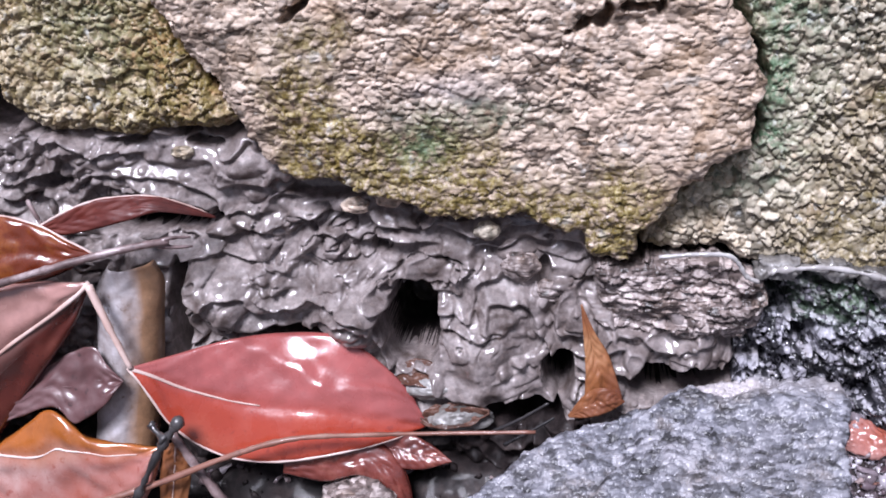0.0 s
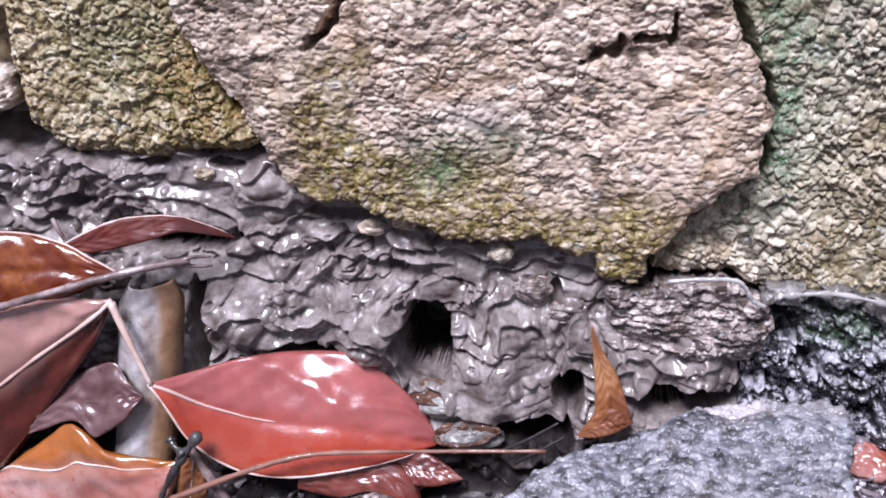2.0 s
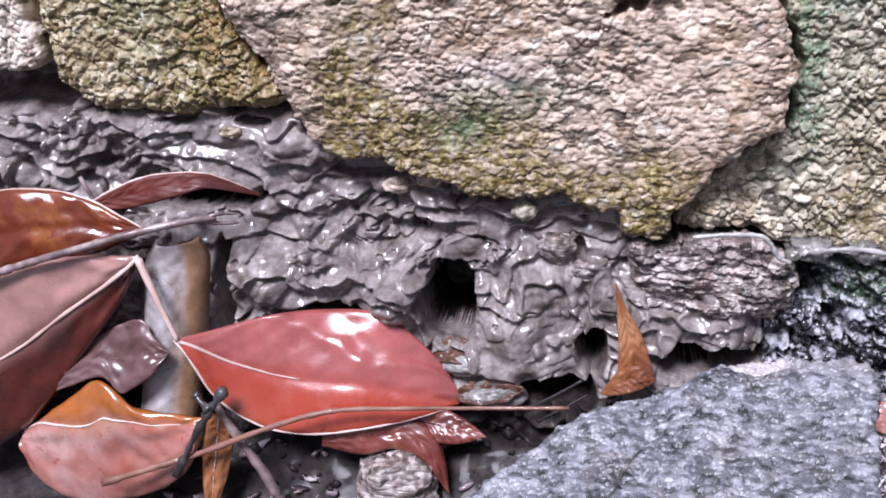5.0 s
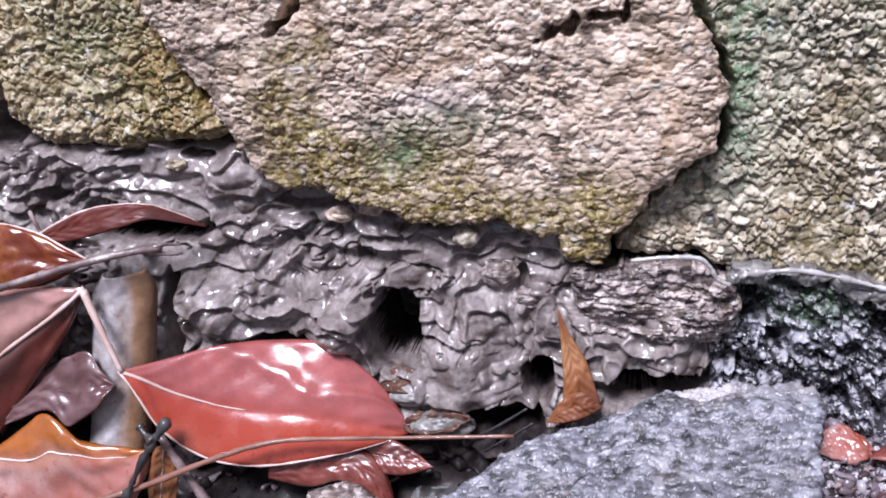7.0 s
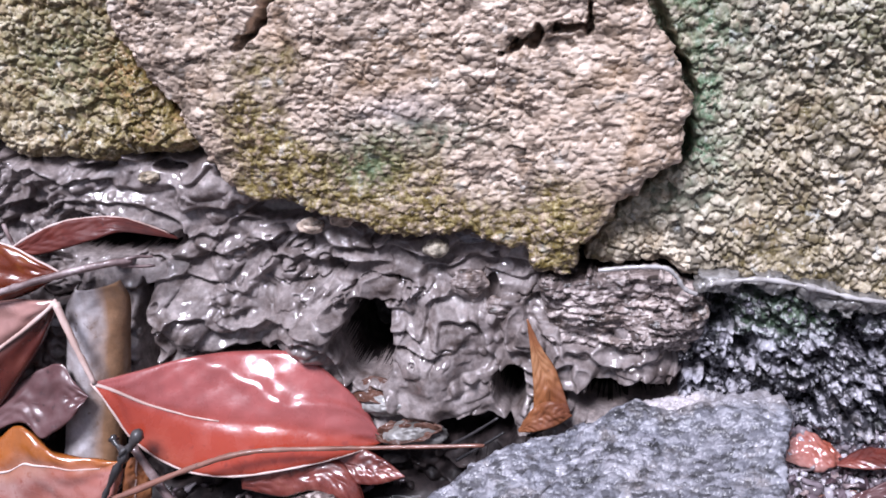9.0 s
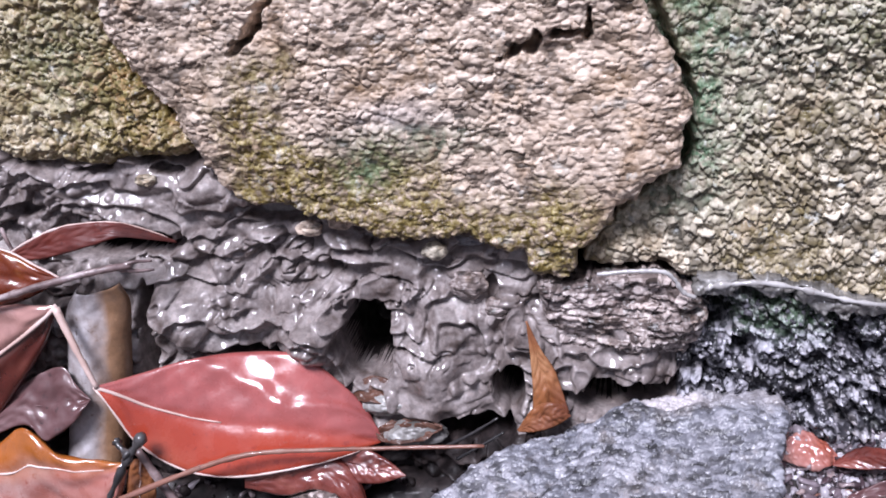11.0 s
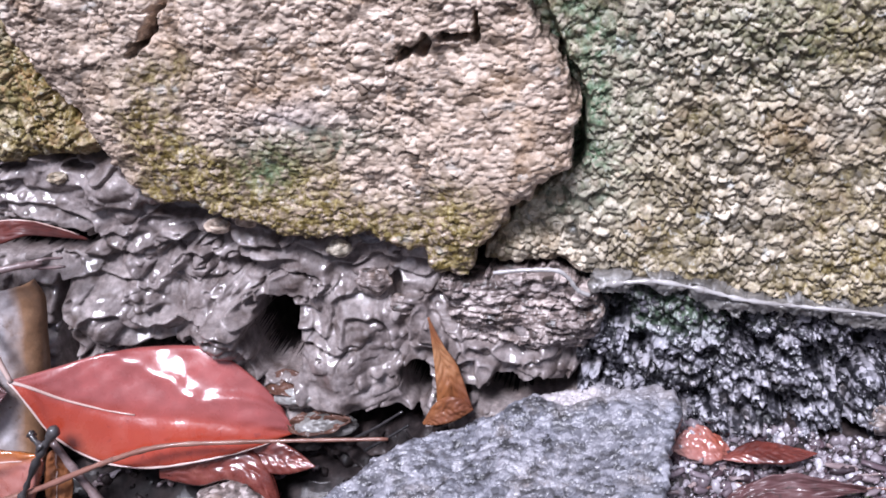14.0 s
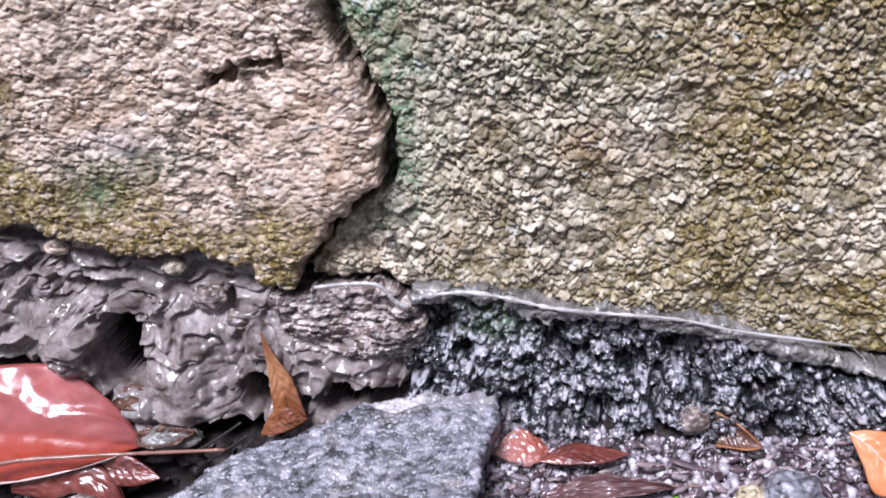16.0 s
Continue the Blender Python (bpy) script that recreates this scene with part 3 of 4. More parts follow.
MID = [(-0.151, 0.205), (-0.149, 0.164), (-0.143, 0.150), (-0.136, 0.140), (-0.129, 0.131), (-0.124, 0.122), (-0.120, 0.108), (-0.107, 0.101), (-0.096, 0.101), (-0.084, 0.098), (-0.077, 0.093), (-0.065, 0.089), (-0.050, 0.087),
       (-0.039, 0.089), (-0.026, 0.087), (-0.016, 0.083), (-0.013, 0.076), (-0.002, 0.074), (0.001, 0.076), (0.002, 0.084), (0.007, 0.089), (0.015, 0.098), (0.022, 0.105), (0.034, 0.112), (0.035, 0.123), (0.036, 0.131), (0.032, 0.140),
       (0.029, 0.147), (0.026, 0.154), (0.022, 0.166), (0.018, 0.205)]
put("stone", slab("stone", MID, -0.003, 0.05, STONE_ROSE, 5, edge=0.0034, ragged=0.0019, shape=mid_shape, growth=mid_growth, relief=0.0009, cell=0.0023, stretch=1.6, fine=0.0004), wall, "rose-grey flaky block with an olive moss band")


def right_shape(x, z, sd):
    crevice = smooth(-0.0042, -0.0012, inside(x, z, MID) + 0.0012 * fbm(x / 0.004, z / 0.004, 25, 3)) * smooth(0.07, 0.08, z)
    return 0.018 * crevice + 0.001 * smooth(0.06, 0.03, x) - 0.002 * smooth(0.1, 0.06, z)


RIGHT = [(0.003, 0.205), (0.008, 0.166), (0.014, 0.150), (0.018, 0.13), (0.012, 0.115), (0.000, 0.101), (-0.010, 0.092), (-0.006, 0.0755), (0.013, 0.074), (0.029, 0.0755), (0.035, 0.070), (0.053, 0.0695), (0.076, 0.067), (0.089, 0.062), (0.120, 0.056), (0.150, 0.049), (0.197, 0.042), (0.28, 0.033), (0.28, 0.205)]
put("stone", slab("stone", RIGHT, 0.008, 0.06, STONE_GREEN, 9, edge=0.005, ragged=0.001, shape=right_shape, growth=right_growth, relief=0.0019, cell=0.0028, fine=0.0004), wall, "pale greenish gritty block of the wall")


def shale_shape(x, z, sd):
    return -0.0022 * vnoise(x / 0.014, z / 0.0026 + x / 0.02, 71) - 0.0012 * vnoise(x / 0.007, z / 0.0011 + x / 0.012, 74) - 0.0020 * fbm(x / 0.012, z / 0.007, 72, 4, 0.6)


SHALE = [(-0.012, 0.072), (0.004, 0.0735), (0.026, 0.0745), (0.034, 0.069), (0.04, 0.066), (0.042, 0.055), (0.038, 0.046), (0.026, 0.04), (0.02, 0.034), (0.012, 0.042), (0.002, 0.03), (-0.002, 0.044), (-0.012, 0.05)]
put("stone", slab("stone", SHALE, -0.002, 0.04, STONE_SHALE, 33, edge=0.006, ragged=0.002, shape=shale_shape, relief=0.0013, cell=0.0020, stretch=2.0), wall, "thin banded wet stone under the blocks")


def core_depth(x, z):
    return 0.045 + 0.004 * fbm(x / 0.05, z / 0.05, 91)


core = relief("fill", np.linspace(-1.6, 1.6, 161), np.linspace(-0.08, 0.7, 60), core_depth, WALL_FILL)
fill = put("fill", core, wall, "dark joint fill of the wall")
thick = fill.modifiers.new("thickness", "SOLIDIFY")
thick.thickness, thick.offset = 0.25, -1

# ---- ground ----


def ground_height(x, y):
    near = np.exp(-(x**2 + y**2) / 0.5)
    bank = np.interp(y, (-0.3, -0.09, -0.045, -0.022, -0.006, 0.05), (-0.03, -0.03, -0.016, 0.006, 0.020, 0.024))
    foot = np.interp(y, (-0.3, -0.09, -0.045, -0.03, -0.01, 0.05), (-0.036, -0.036, -0.030, -0.022, -0.006, 0.004))
    side = smooth(0.03, 0.065, x)
    return near * (0.0022 * fbm(x / 0.02, y / 0.02, 41, 5, 0.6) + side * bank + (1 - side) * foot + 0.03) - 0.03


gx = np.concatenate([-np.geomspace(300, 0.3, 26), np.linspace(-0.29, 0.31, 340), np.geomspace(0.32, 300, 26)])
gy = np.concatenate([-np.geomspace(300, 0.16, 26), np.linspace(-0.155, 0.06, 130), np.geomspace(0.065, 300, 20)])
GX, GY = np.meshgrid(gx, gy)
GZ = ground_height(GX, GY)
gi = np.arange(GX.size).reshape(GX.shape)
gq = np.stack([gi[:-1, :-1].ravel(), gi[:-1, 1:].ravel(), gi[1:, 1:].ravel(), gi[1:, :-1].ravel()], 1)
ground = put("ground", mesh_from("ground", np.stack([GX.ravel(), GY.ravel(), GZ.ravel()], 1), gq.tolist(), SOIL_AND_SHADE))
tagged(ground, "dark wet soil and leaf mould at the wall's foot", "ground", kind="structure")

# ---- mud bank ----


def mud_depth(x, z):
    bank = 0.007 - 0.012 * smooth(0.095, 0.015, z) - 0.003 * smooth(-0.12, -0.19, x)
    bank = bank + 0.03 * smooth(-0.012, 0.004, x) * smooth(0.060, 0.072, z) + 0.018 * smooth(0.026, 0.044, x)
    bank = bank + 0.03 * smooth(0.113, 0.122, z + 0.002 * vnoise(x / 0.006, x * 0, 60))
    wx = x + 0.0026 * vnoise(x / 0.010, z / 0.010, 51) + 0.0007 * vnoise(x / 0.0035, z / 0.0035, 57)
    wz = z + 0.0026 * vnoise(x / 0.010, z / 0.010, 52) + 0.0006 * vnoise(x / 0.0035, z / 0.0035, 58)
    # plates of smeared clay with ragged lower edges, then loose clods and crumbs
    swell = fbm(wx / 0.020, wz / 0.015, 53, 2, 0.45)
    sheet = 1.15 * fbm(wx / 0.019, wz / 0.0150, 54, 3, 0.42) + 72 * z
    whole = np.floor(sheet)
    plate = whole + smooth(0.72, 1.0, sheet - whole) - sheet
    e1, e2, r2, up2 = cells(wx / 0.0105, wz / 0.0080, 56)
    clod = np.sqrt(np.clip(1 - (e1 / (0.30 + 0.45 * r2)) ** 2, 0, 1)) * smooth(0.35, 0.6, r2)
    f1, f2, r3, up3 = cells(wx / 0.0040, wz / 0.0032, 55)
    crumbly = np.clip(smooth(0.0, 0.5, fbm(x / 0.017, z / 0.013, 59, 3)) + 1.2 * spot(x, z, -0.17, 0.1, 0.04, 0.012), 0, 1.5)
    crumb = np.sqrt(np.clip(1 - (f1 / (0.25 + 0.4 * r3)) ** 2, 0, 1)) * smooth(0.3, 0.5, r3) * crumbly
    grit_bits = fbm(x / 0.0026, z / 0.0022, 73, 3, 0.6)
    crack = smooth(0.10, 0.0, np.abs(fbm(wx / 0.02, wz / 0.011, 77, 4, 0.55))) * smooth(0.0, 0.5, vnoise(x / 0.016, z / 0.016, 78))
    calm = 1 - 0.5 * spot(x, z, -0.15, 0.101, 0.04, 0.012) - 0.4 * spot(x, z, -0.05, 0.05, 0.014, 0.02)
    detail = -calm * (0.0032 * swell + 0.0058 * plate + 0.0030 * clod + 0.0015 * crumb - 0.004 * crack) - 0.00013 * grit_bits
    d, pit = bank, np.zeros(x.shape)
    for cx, cz, rx, rz, out in ((-0.092, 0.051, 0.010, 0.011, 0.013), (-0.140, 0.057, 0.016, 0.011, 0.007), (-0.046, 0.040, 0.013, 0.018, 0.008), (-0.060, 0.066, 0.012, 0.010, 0.004), (-0.128, 0.104, 0.011, 0.007, 0.006), (-0.112, 0.078, 0.016, 0.010, 0.004)):
        d = d - out * spot(x, z, cx, cz, rx, rz)
    # pits; the one under the curled leaf is cut to give its shade
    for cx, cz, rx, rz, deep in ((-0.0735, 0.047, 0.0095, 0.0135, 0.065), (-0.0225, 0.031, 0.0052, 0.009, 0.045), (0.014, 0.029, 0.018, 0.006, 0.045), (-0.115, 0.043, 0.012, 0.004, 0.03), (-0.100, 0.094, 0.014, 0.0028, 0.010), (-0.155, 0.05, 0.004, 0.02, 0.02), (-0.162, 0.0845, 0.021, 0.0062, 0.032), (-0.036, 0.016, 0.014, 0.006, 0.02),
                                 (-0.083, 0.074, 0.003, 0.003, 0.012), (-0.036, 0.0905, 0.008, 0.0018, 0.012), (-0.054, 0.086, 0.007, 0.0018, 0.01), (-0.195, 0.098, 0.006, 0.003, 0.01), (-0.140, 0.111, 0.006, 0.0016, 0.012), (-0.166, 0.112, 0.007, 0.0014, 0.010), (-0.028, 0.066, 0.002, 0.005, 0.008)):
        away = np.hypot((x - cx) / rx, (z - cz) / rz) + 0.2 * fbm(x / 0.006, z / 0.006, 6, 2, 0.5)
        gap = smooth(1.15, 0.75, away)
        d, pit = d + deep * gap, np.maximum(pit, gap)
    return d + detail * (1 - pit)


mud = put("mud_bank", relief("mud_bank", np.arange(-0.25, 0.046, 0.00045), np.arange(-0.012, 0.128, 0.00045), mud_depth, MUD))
# deep pit faces are painted dark as shade; the low foot takes this colour too
mud.data.materials.append(SOIL_AND_SHADE)
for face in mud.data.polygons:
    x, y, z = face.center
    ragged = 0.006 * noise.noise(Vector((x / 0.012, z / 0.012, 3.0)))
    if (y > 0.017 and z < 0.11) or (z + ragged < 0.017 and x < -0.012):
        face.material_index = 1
tagged(mud, "lumpy wet grey mud glistening under the stones", "mud", kind="stuff")


def lip_line(x):
    return 0.0724 - 0.17 * np.clip(x - 0.055, 0, 1) - 0.03 * smooth(0.14, 0.19, x) * 0.3


def grit_cells(x, z):
    wx = x + 0.0009 * fbm(x / 0.004, z / 0.004, 67, 3, 0.6)
    wz = z + 0.0008 * fbm(x / 0.004, z / 0.004, 68, 3, 0.6)
    return cells(wx / 0.0054, wz / 0.0030, 63), cells(wx / 0.0024, wz / 0.0014, 65)


def grit_depth(x, z):
    bank = 0.007 - 0.010 * smooth(0.064, 0.02, z) + 0.012 * spot(x, z, 0.044, 0.060, 0.006, 0.006)
    (d1, d2, r1, up1), (e1, e2, r2, up2) = grit_cells(x, z)
    pits = 0.010 * smooth(0.15, 0.6, fbm(x / 0.008, z / 0.006, 66, 3))
    return bank - 0.0042 * smooth(0, 0.3, d2 - d1) * (0.1 + r1 - 0.5 * up1) - 0.0022 * smooth(0, 0.3, e2 - e1) * (0.1 + r2 - 0.5 * up2) - 0.003 * fbm(x / 0.016, z / 0.012, 64, 3, 0.6) + pits + 0.03 * smooth(-0.006, -0.001, z - lip_line(x))


def grit_attrs(x, z):
    big, small = grit_cells(x, z)
    tint = 0.35 * big[2] + 0.65 * small[2] + 0.12 * fbm(x / 0.012, z / 0.012, 69, 3)
    return {"grain": np.clip(tint, 0, 1).ravel(), "moss": np.zeros(x.size), "green": np.clip(0.7 * spot(x, z, 0.068, 0.06, 0.02, 0.007), 0, 1).ravel(), "rust": np.zeros(x.size), "bare": np.zeros(x.size)}


grit = put("black_grit", relief("black_grit", np.arange(0.034, 0.30, 0.0006), np.arange(-0.012, 0.074, 0.0006), grit_depth, BLACK_GRIT, grit_attrs))
tagged(grit, "black wet gritty soil hollowed out under the wall", "soil", kind="stuff")

# the smooth mortar lip under the pale block
LIP_X = (0.041, 0.052, 0.066, 0.08, 0.095, 0.11, 0.125, 0.14, 0.155, 0.17, 0.19, 0.22)
LIP = [(x, float(lip_line(np.array(x))) + 0.001) for x in LIP_X] + [(x, float(lip_line(np.array(x))) - 0.0055 + 0.015 * (x - 0.041) - 0.0015 * math.sin(x * 90)) for x in reversed(LIP_X)]


def lip_shape(x, z, sd):
    return 0.0015 * vnoise(x / 0.012, z / 0.006, 3)


put("mortar_lip", slab("mortar_lip", LIP, -0.001, 0.03, LIP_WET, 44, edge=0.003, ragged=0.0022, shape=lip_shape, relief=0.0011, cell=0.0026, stretch=1.5), wall, "smooth wet grey mortar lip")


def pebbles(name, seed, where, sizes, mat):
    """Many small rough grains as one mesh."""
    rng = random.Random(seed)
    ball = bmesh.new()
    bmesh.ops.create_icosphere(ball, subdivisions=1, radius=1)
    shape = [v.co.copy() for v in ball.verts]
    tris = [[v.index for v in f.verts] for f in ball.faces]
    ball.free()
    verts, faces = [], []
    for p in map(Vector, where.tolist()):
        r = sizes[0] * (sizes[1] / sizes[0]) ** (rng.random() ** 1.8)
        turn = Euler([rng.uniform(0, 6.3) for _ in range(3)]).to_matrix()
        squash = Vector((rng.uniform(0.7, 1.3), rng.uniform(0.6, 1.1), rng.uniform(0.5, 1.0)))
        base = len(verts)
        for c in shape:
            q = c * (1 + 0.28 * rng.uniform(-1, 1))
            verts.append(p + turn @ Vector((q.x * squash.x, q.y * squash.y, q.z * squash.z)) * r)
        faces += [[base + i for i in f] for f in tris]
    return mesh_from(name, verts, faces, mat, True)


def on_grit(count, seed):
    rng = np.random.RandomState(seed)
    x, z = rng.uniform(0.042, 0.26, count * 3), rng.uniform(0.012, 0.064, count * 3)
    ok = (z < lip_line(x) - 0.005) & (rng.uniform(0, 1, count * 3) < 0.5 + 0.75 * vnoise(x * 150, z * 150, 2))
    x, z = x[ok][:count], z[ok][:count]
    return np.stack([x, grit_depth(x, z) + 0.0003, z], 1)


def on_ground(count, seed, lo=0.06, hi=0.26):
    rng = np.random.RandomState(seed)
    x, y = rng.uniform(lo, hi, count), rng.uniform(-0.05, -0.006, count)
    return np.stack([x, y, ground_height(x, y) + 0.0005], 1)


tagged(put("grit_grains", pebbles("grit_grains", 5, on_grit(1800, 5), (0.0006, 0.0018), PEBBLE)), "pale and dark wet grains stuck in black soil", "grit", kind="stuff")
tagged(put("gravel", pebbles("gravel", 6, on_ground(9500, 6), (0.0005, 0.0026), GRAVEL)), "small wet gravel and crumbs on the soil", "gravel", kind="stuff")
tagged(put("crumbs", pebbles("crumbs", 7, on_ground(200, 7, -0.22, -0.02), (0.0006, 0.0028), SOIL_AND_SHADE)), "dark wet soil crumbs among the leaves", "soil", kind="stuff")

# thin pale strands added as the bright highlight along the stone's edge and the lip
root = put("root", tube("root", [(0.008, -0.007, 0.0775), (0.018, -0.007, 0.0785), (0.028, -0.007, 0.0785), (0.032, -0.006, 0.0755), (0.035, -0.005, 0.0705), (0.039, -0.005, 0.0685)], 0.0007, 0.0007, GLINT_PALE, 8, 8, 8, 0.2))
tagged(root, "thin pale strand standing in for the highlight on the stone's wet edge", "root")
root = put("root", tube("root", [(0.042, -0.003, 0.0705), (0.047, -0.004, 0.0725), (0.060, -0.004, 0.0732), (0.073, -0.004, 0.0707), (0.088, -0.004, 0.0668), (0.106, -0.004, 0.0646), (0.128, -0.003, 0.0617), (0.148, -0.003, 0.0570), (0.185, -0.001, 0.0500)], 0.0010, 0.0004, GLINT_PALE, 9, 8, 8, 0.5))
tagged(root, "long thin pale strand standing in for the highlight on the mortar lip", "root")

# ---- stones on the ground ----
SLATE_PLACE = Matrix(((1, 0, 0, 0), (0, 0.287, 0.958, -0.03), (0.056, -0.958, 0.287, 0.0212), (0, 0, 0, 1)))
SLATE = [(-0.066, -0.038), (-0.056, -0.024), (-0.0441, -0.0115), (-0.0342, -0.002), (-0.0255, 0.005), (-0.0108, 0.0127), (0.0022, 0.0173), (0.0135, 0.0227), (0.0249, 0.0273), (0.0399, 0.029), (0.0581, 0.028), (0.0668, 0.0257), (0.0690, 0.0205), (0.063, -0.005), (0.058, -0.042), (-0.06, -0.042)]


def slate_shape(x, z, sd):
    step = 0.0026 * smooth(0.0, 0.002, x - 0.5 * z + 0.002 + 0.003 * vnoise(x / 0.012, z / 0.012, 15))
    chip = 0.0016 * smooth(0.008, 0.006, np.hypot((x - 0.031) / 1.4, z - 0.026))
    rill = 0.0009 * smooth(0.2, 0.0, np.abs(fbm(x / 0.0045, z / 0.0028, 19, 3, 0.6))) + 0.0006 * smooth(0.3, 0.0, np.abs(fbm(x / 0.0024, z / 0.0016, 20, 2, 0.6)))
    return chip - step + rill + 0.0014 * vnoise(x / 0.025, z / 0.018, 16)


def slate_growth(x, z):
    return {"bare": 0.95 * smooth(0.0075, 0.0055, np.hypot((x - 0.031) / 1.5, (z - 0.025) * 1.2) + 0.0015 * vnoise(x / 0.005, z / 0.005, 18)) + 0.35 * smooth(0.018, 0.023, z) * smooth(0.035, 0.045, x)}


slate = put("flat_stone", slab("flat_stone", SLATE, 0.0, 0.014, STONE_SLATE, 77, edge=0.0025, shape=slate_shape, growth=slate_growth, relief=0.0004, cell=0.0019, stretch=1.7, fine=0.00015, place=SLATE_PLACE))
tagged(slate, "flat blue-grey wet stone leaning at the mud's foot", "stone")


def cobble(name, label, at, size, mat, seed, turn=0.0):
    bm = bmesh.new()
    bmesh.ops.create_icosphere(bm, subdivisions=5, radius=1)
    for v in bm.verts:
        c = v.co.normalized()
        r = 1 + 0.22 * noise.noise(c * 1.6 + Vector((seed, 0, 0))) + 0.08 * noise.noise(c * 5 + Vector((0, seed, 0))) + 0.03 * noise.noise(c * 16)
        v.co = Vector((c.x * size[0] * r, c.y * size[1] * r, c.z * size[2] * r))
    bm.transform(Matrix.Translation(at) @ Matrix.Rotation(radians(turn), 4, "Z"))
    me = bpy.data.meshes.new(name)
    bm.to_mesh(me)
    bm.free()
    me.materials.append(mat)
    me.polygons.foreach_set("use_smooth", [True] * len(me.polygons))
    grain = me.attributes.new("grain", "FLOAT", "POINT")
    grain.data.foreach_set("value", [0.5 + 0.5 * noise.noise(v.co * 500) for v in me.vertices])
    return tagged(put(name, me), label, "stone")


cobble("small_stone", "small rough grey stone half buried under the leaves", (-0.090, -0.026, -0.010), (0.0155, 0.012, 0.0115), STONE_SHALE, 3.0)
cobble("small_stone", "dark wet stone shining under the mud", (-0.066, -0.004, 0.0265), (0.011, 0.006, 0.0042), LIP_WET, 15.0)
cobble("small_stone", "dark wet stone shining under the mud", (-0.056, -0.008, 0.0165), (0.011, 0.006, 0.005), LIP_WET, 16.0, 15)
cobble("small_stone", "brownish pointed stone chip at the wall's foot", (0.1335, -0.007, 0.0255), (0.006, 0.004, 0.005), STONE_SHALE, 5.0, 25)
cobble("small_stone", "tan pebble lying on the wet litter", (0.150, -0.022, 0.0035), (0.006, 0.005, 0.006), STONE_OLIVE, 8.0)
cobble("small_stone", "grey crumbly stone among the gravel", (0.164, -0.020, 0.006), (0.010, 0.008, 0.007), STONE_SLATE, 9.0, 20)


def chip(label, x, z, size, mat, seed):
    """A stone chip stuck in the mud."""
    y = float(mud_depth(np.array([x]), np.array([z]))[0])
    return cobble("stone_chip", label, (x, y, z), size, mat, seed)


chip("tan-brown stone chip stuck in the wet mud", -0.0355, 0.0690, (0.0062, 0.004, 0.0052), STONE_SHALE, 2.0)
chip("pale grey stone chip under the block's edge", -0.0465, 0.0815, (0.0042, 0.003, 0.003), STONE_GREEN, 4.0)
chip("grey stone chip under the block's edge", -0.0345, 0.0850, (0.006, 0.003, 0.0028), STONE_SLATE, 6.0)
chip("small pinkish stone chip in the mud", -0.0785, 0.0920, (0.004, 0.003, 0.0026), STONE_ROSE, 7.0)
chip("small pinkish stone chip in the mud", -0.0900, 0.0895, (0.0045, 0.003, 0.003), STONE_ROSE, 11.0)
chip("small brown stone chip in the mud", -0.0265, 0.0600, (0.0045, 0.003, 0.004), STONE_SHALE, 12.0)
chip("pale stone chip in the mud by the block", -0.1475, 0.1075, (0.004, 0.0025, 0.0022), STONE_GREEN, 14.0)

# ---- leaves ----


def red_crease(s, v):
    """A sharp fold that runs down from the upper margin and on towards the tip."""
    line = 0.98 - 1.3 * (s - 0.31) if s < 0.64 else 0.551 + 1.2 * (s - 0.64)
    away = v - line + 0.05 * noise.noise(Vector((s * 18, 4.0, 1.0)))
    band = float(np.interp(s, (0.25, 0.36, 0.5, 0.62, 0.75, 1.0), (0.3, 0.3, 0.22, 0.12, 0.09, 0.09)))
    fold = min(max(away, 0.0), band) * (1 + 0.16 * noise.noise(Vector((s * 24, v * 14, 7.0))))
    return (0.0006 * math.exp(-((away / 0.05) ** 2)) - 0.0115 * fold) * min(1.0, max(0.0, (s - 0.2) / 0.1))


shaped_leaf("red_leaf", "glossy wet red fallen leaf with a pale midrib", [(-0.1628, -0.0290, 0.0449), (-0.1508, -0.0200, 0.0450), (-0.1348, -0.0120, 0.0467), (-0.1175, -0.0070, 0.0472), (-0.0989, -0.0060, 0.0467), (-0.0889, -0.0060, 0.0412), (-0.0785, -0.0070, 0.0319), (-0.0719, -0.0080, 0.0234), (-0.0676, -0.0100, 0.0139)],
            [(-0.1628, -0.0290, 0.0449), (-0.1571, -0.0300, 0.0371), (-0.1518, -0.0305, 0.0261), (-0.1432, -0.0300, 0.0172), (-0.1321, -0.0290, 0.0110), (-0.1179, -0.0280, 0.0093), (-0.1017, -0.0260, 0.0109), (-0.0825, -0.0200, 0.0128), (-0.0676, -0.0100, 0.0139)], LEAF_RED, 1, bulge=0.0012, wave=0.0004, rib=0.0007, rib_at=(0.5, 0.34), rib_to=0.46, crease=red_crease, margin=(0.0,), petiole=[(-0.1746, -0.0220, 0.0714), (-0.1680, -0.0260, 0.0583), (-0.1616, -0.0290, 0.0446)])
shaped_leaf("rust_leaf", "large maroon leaf with one half painted pale pink as sky sheen", [(-0.1744, -0.0210, 0.0722), (-0.1916, -0.0220, 0.0726), (-0.2179, -0.0240, 0.0696), (-0.2440, -0.0260, 0.0611), (-0.2619, -0.0300, 0.0414)],
            [(-0.1744, -0.0210, 0.0722), (-0.1824, -0.0220, 0.0568), (-0.2003, -0.0260, 0.0349), (-0.2245, -0.0300, 0.0078), (-0.2568, -0.0340, -0.0062), (-0.2633, -0.0300, 0.0367)], LEAF_RUSSET, 2, bulge=0.003, wave=0.002, rib=0.0010, rib_at=(0.5, 0.48), rib_to=0.95)
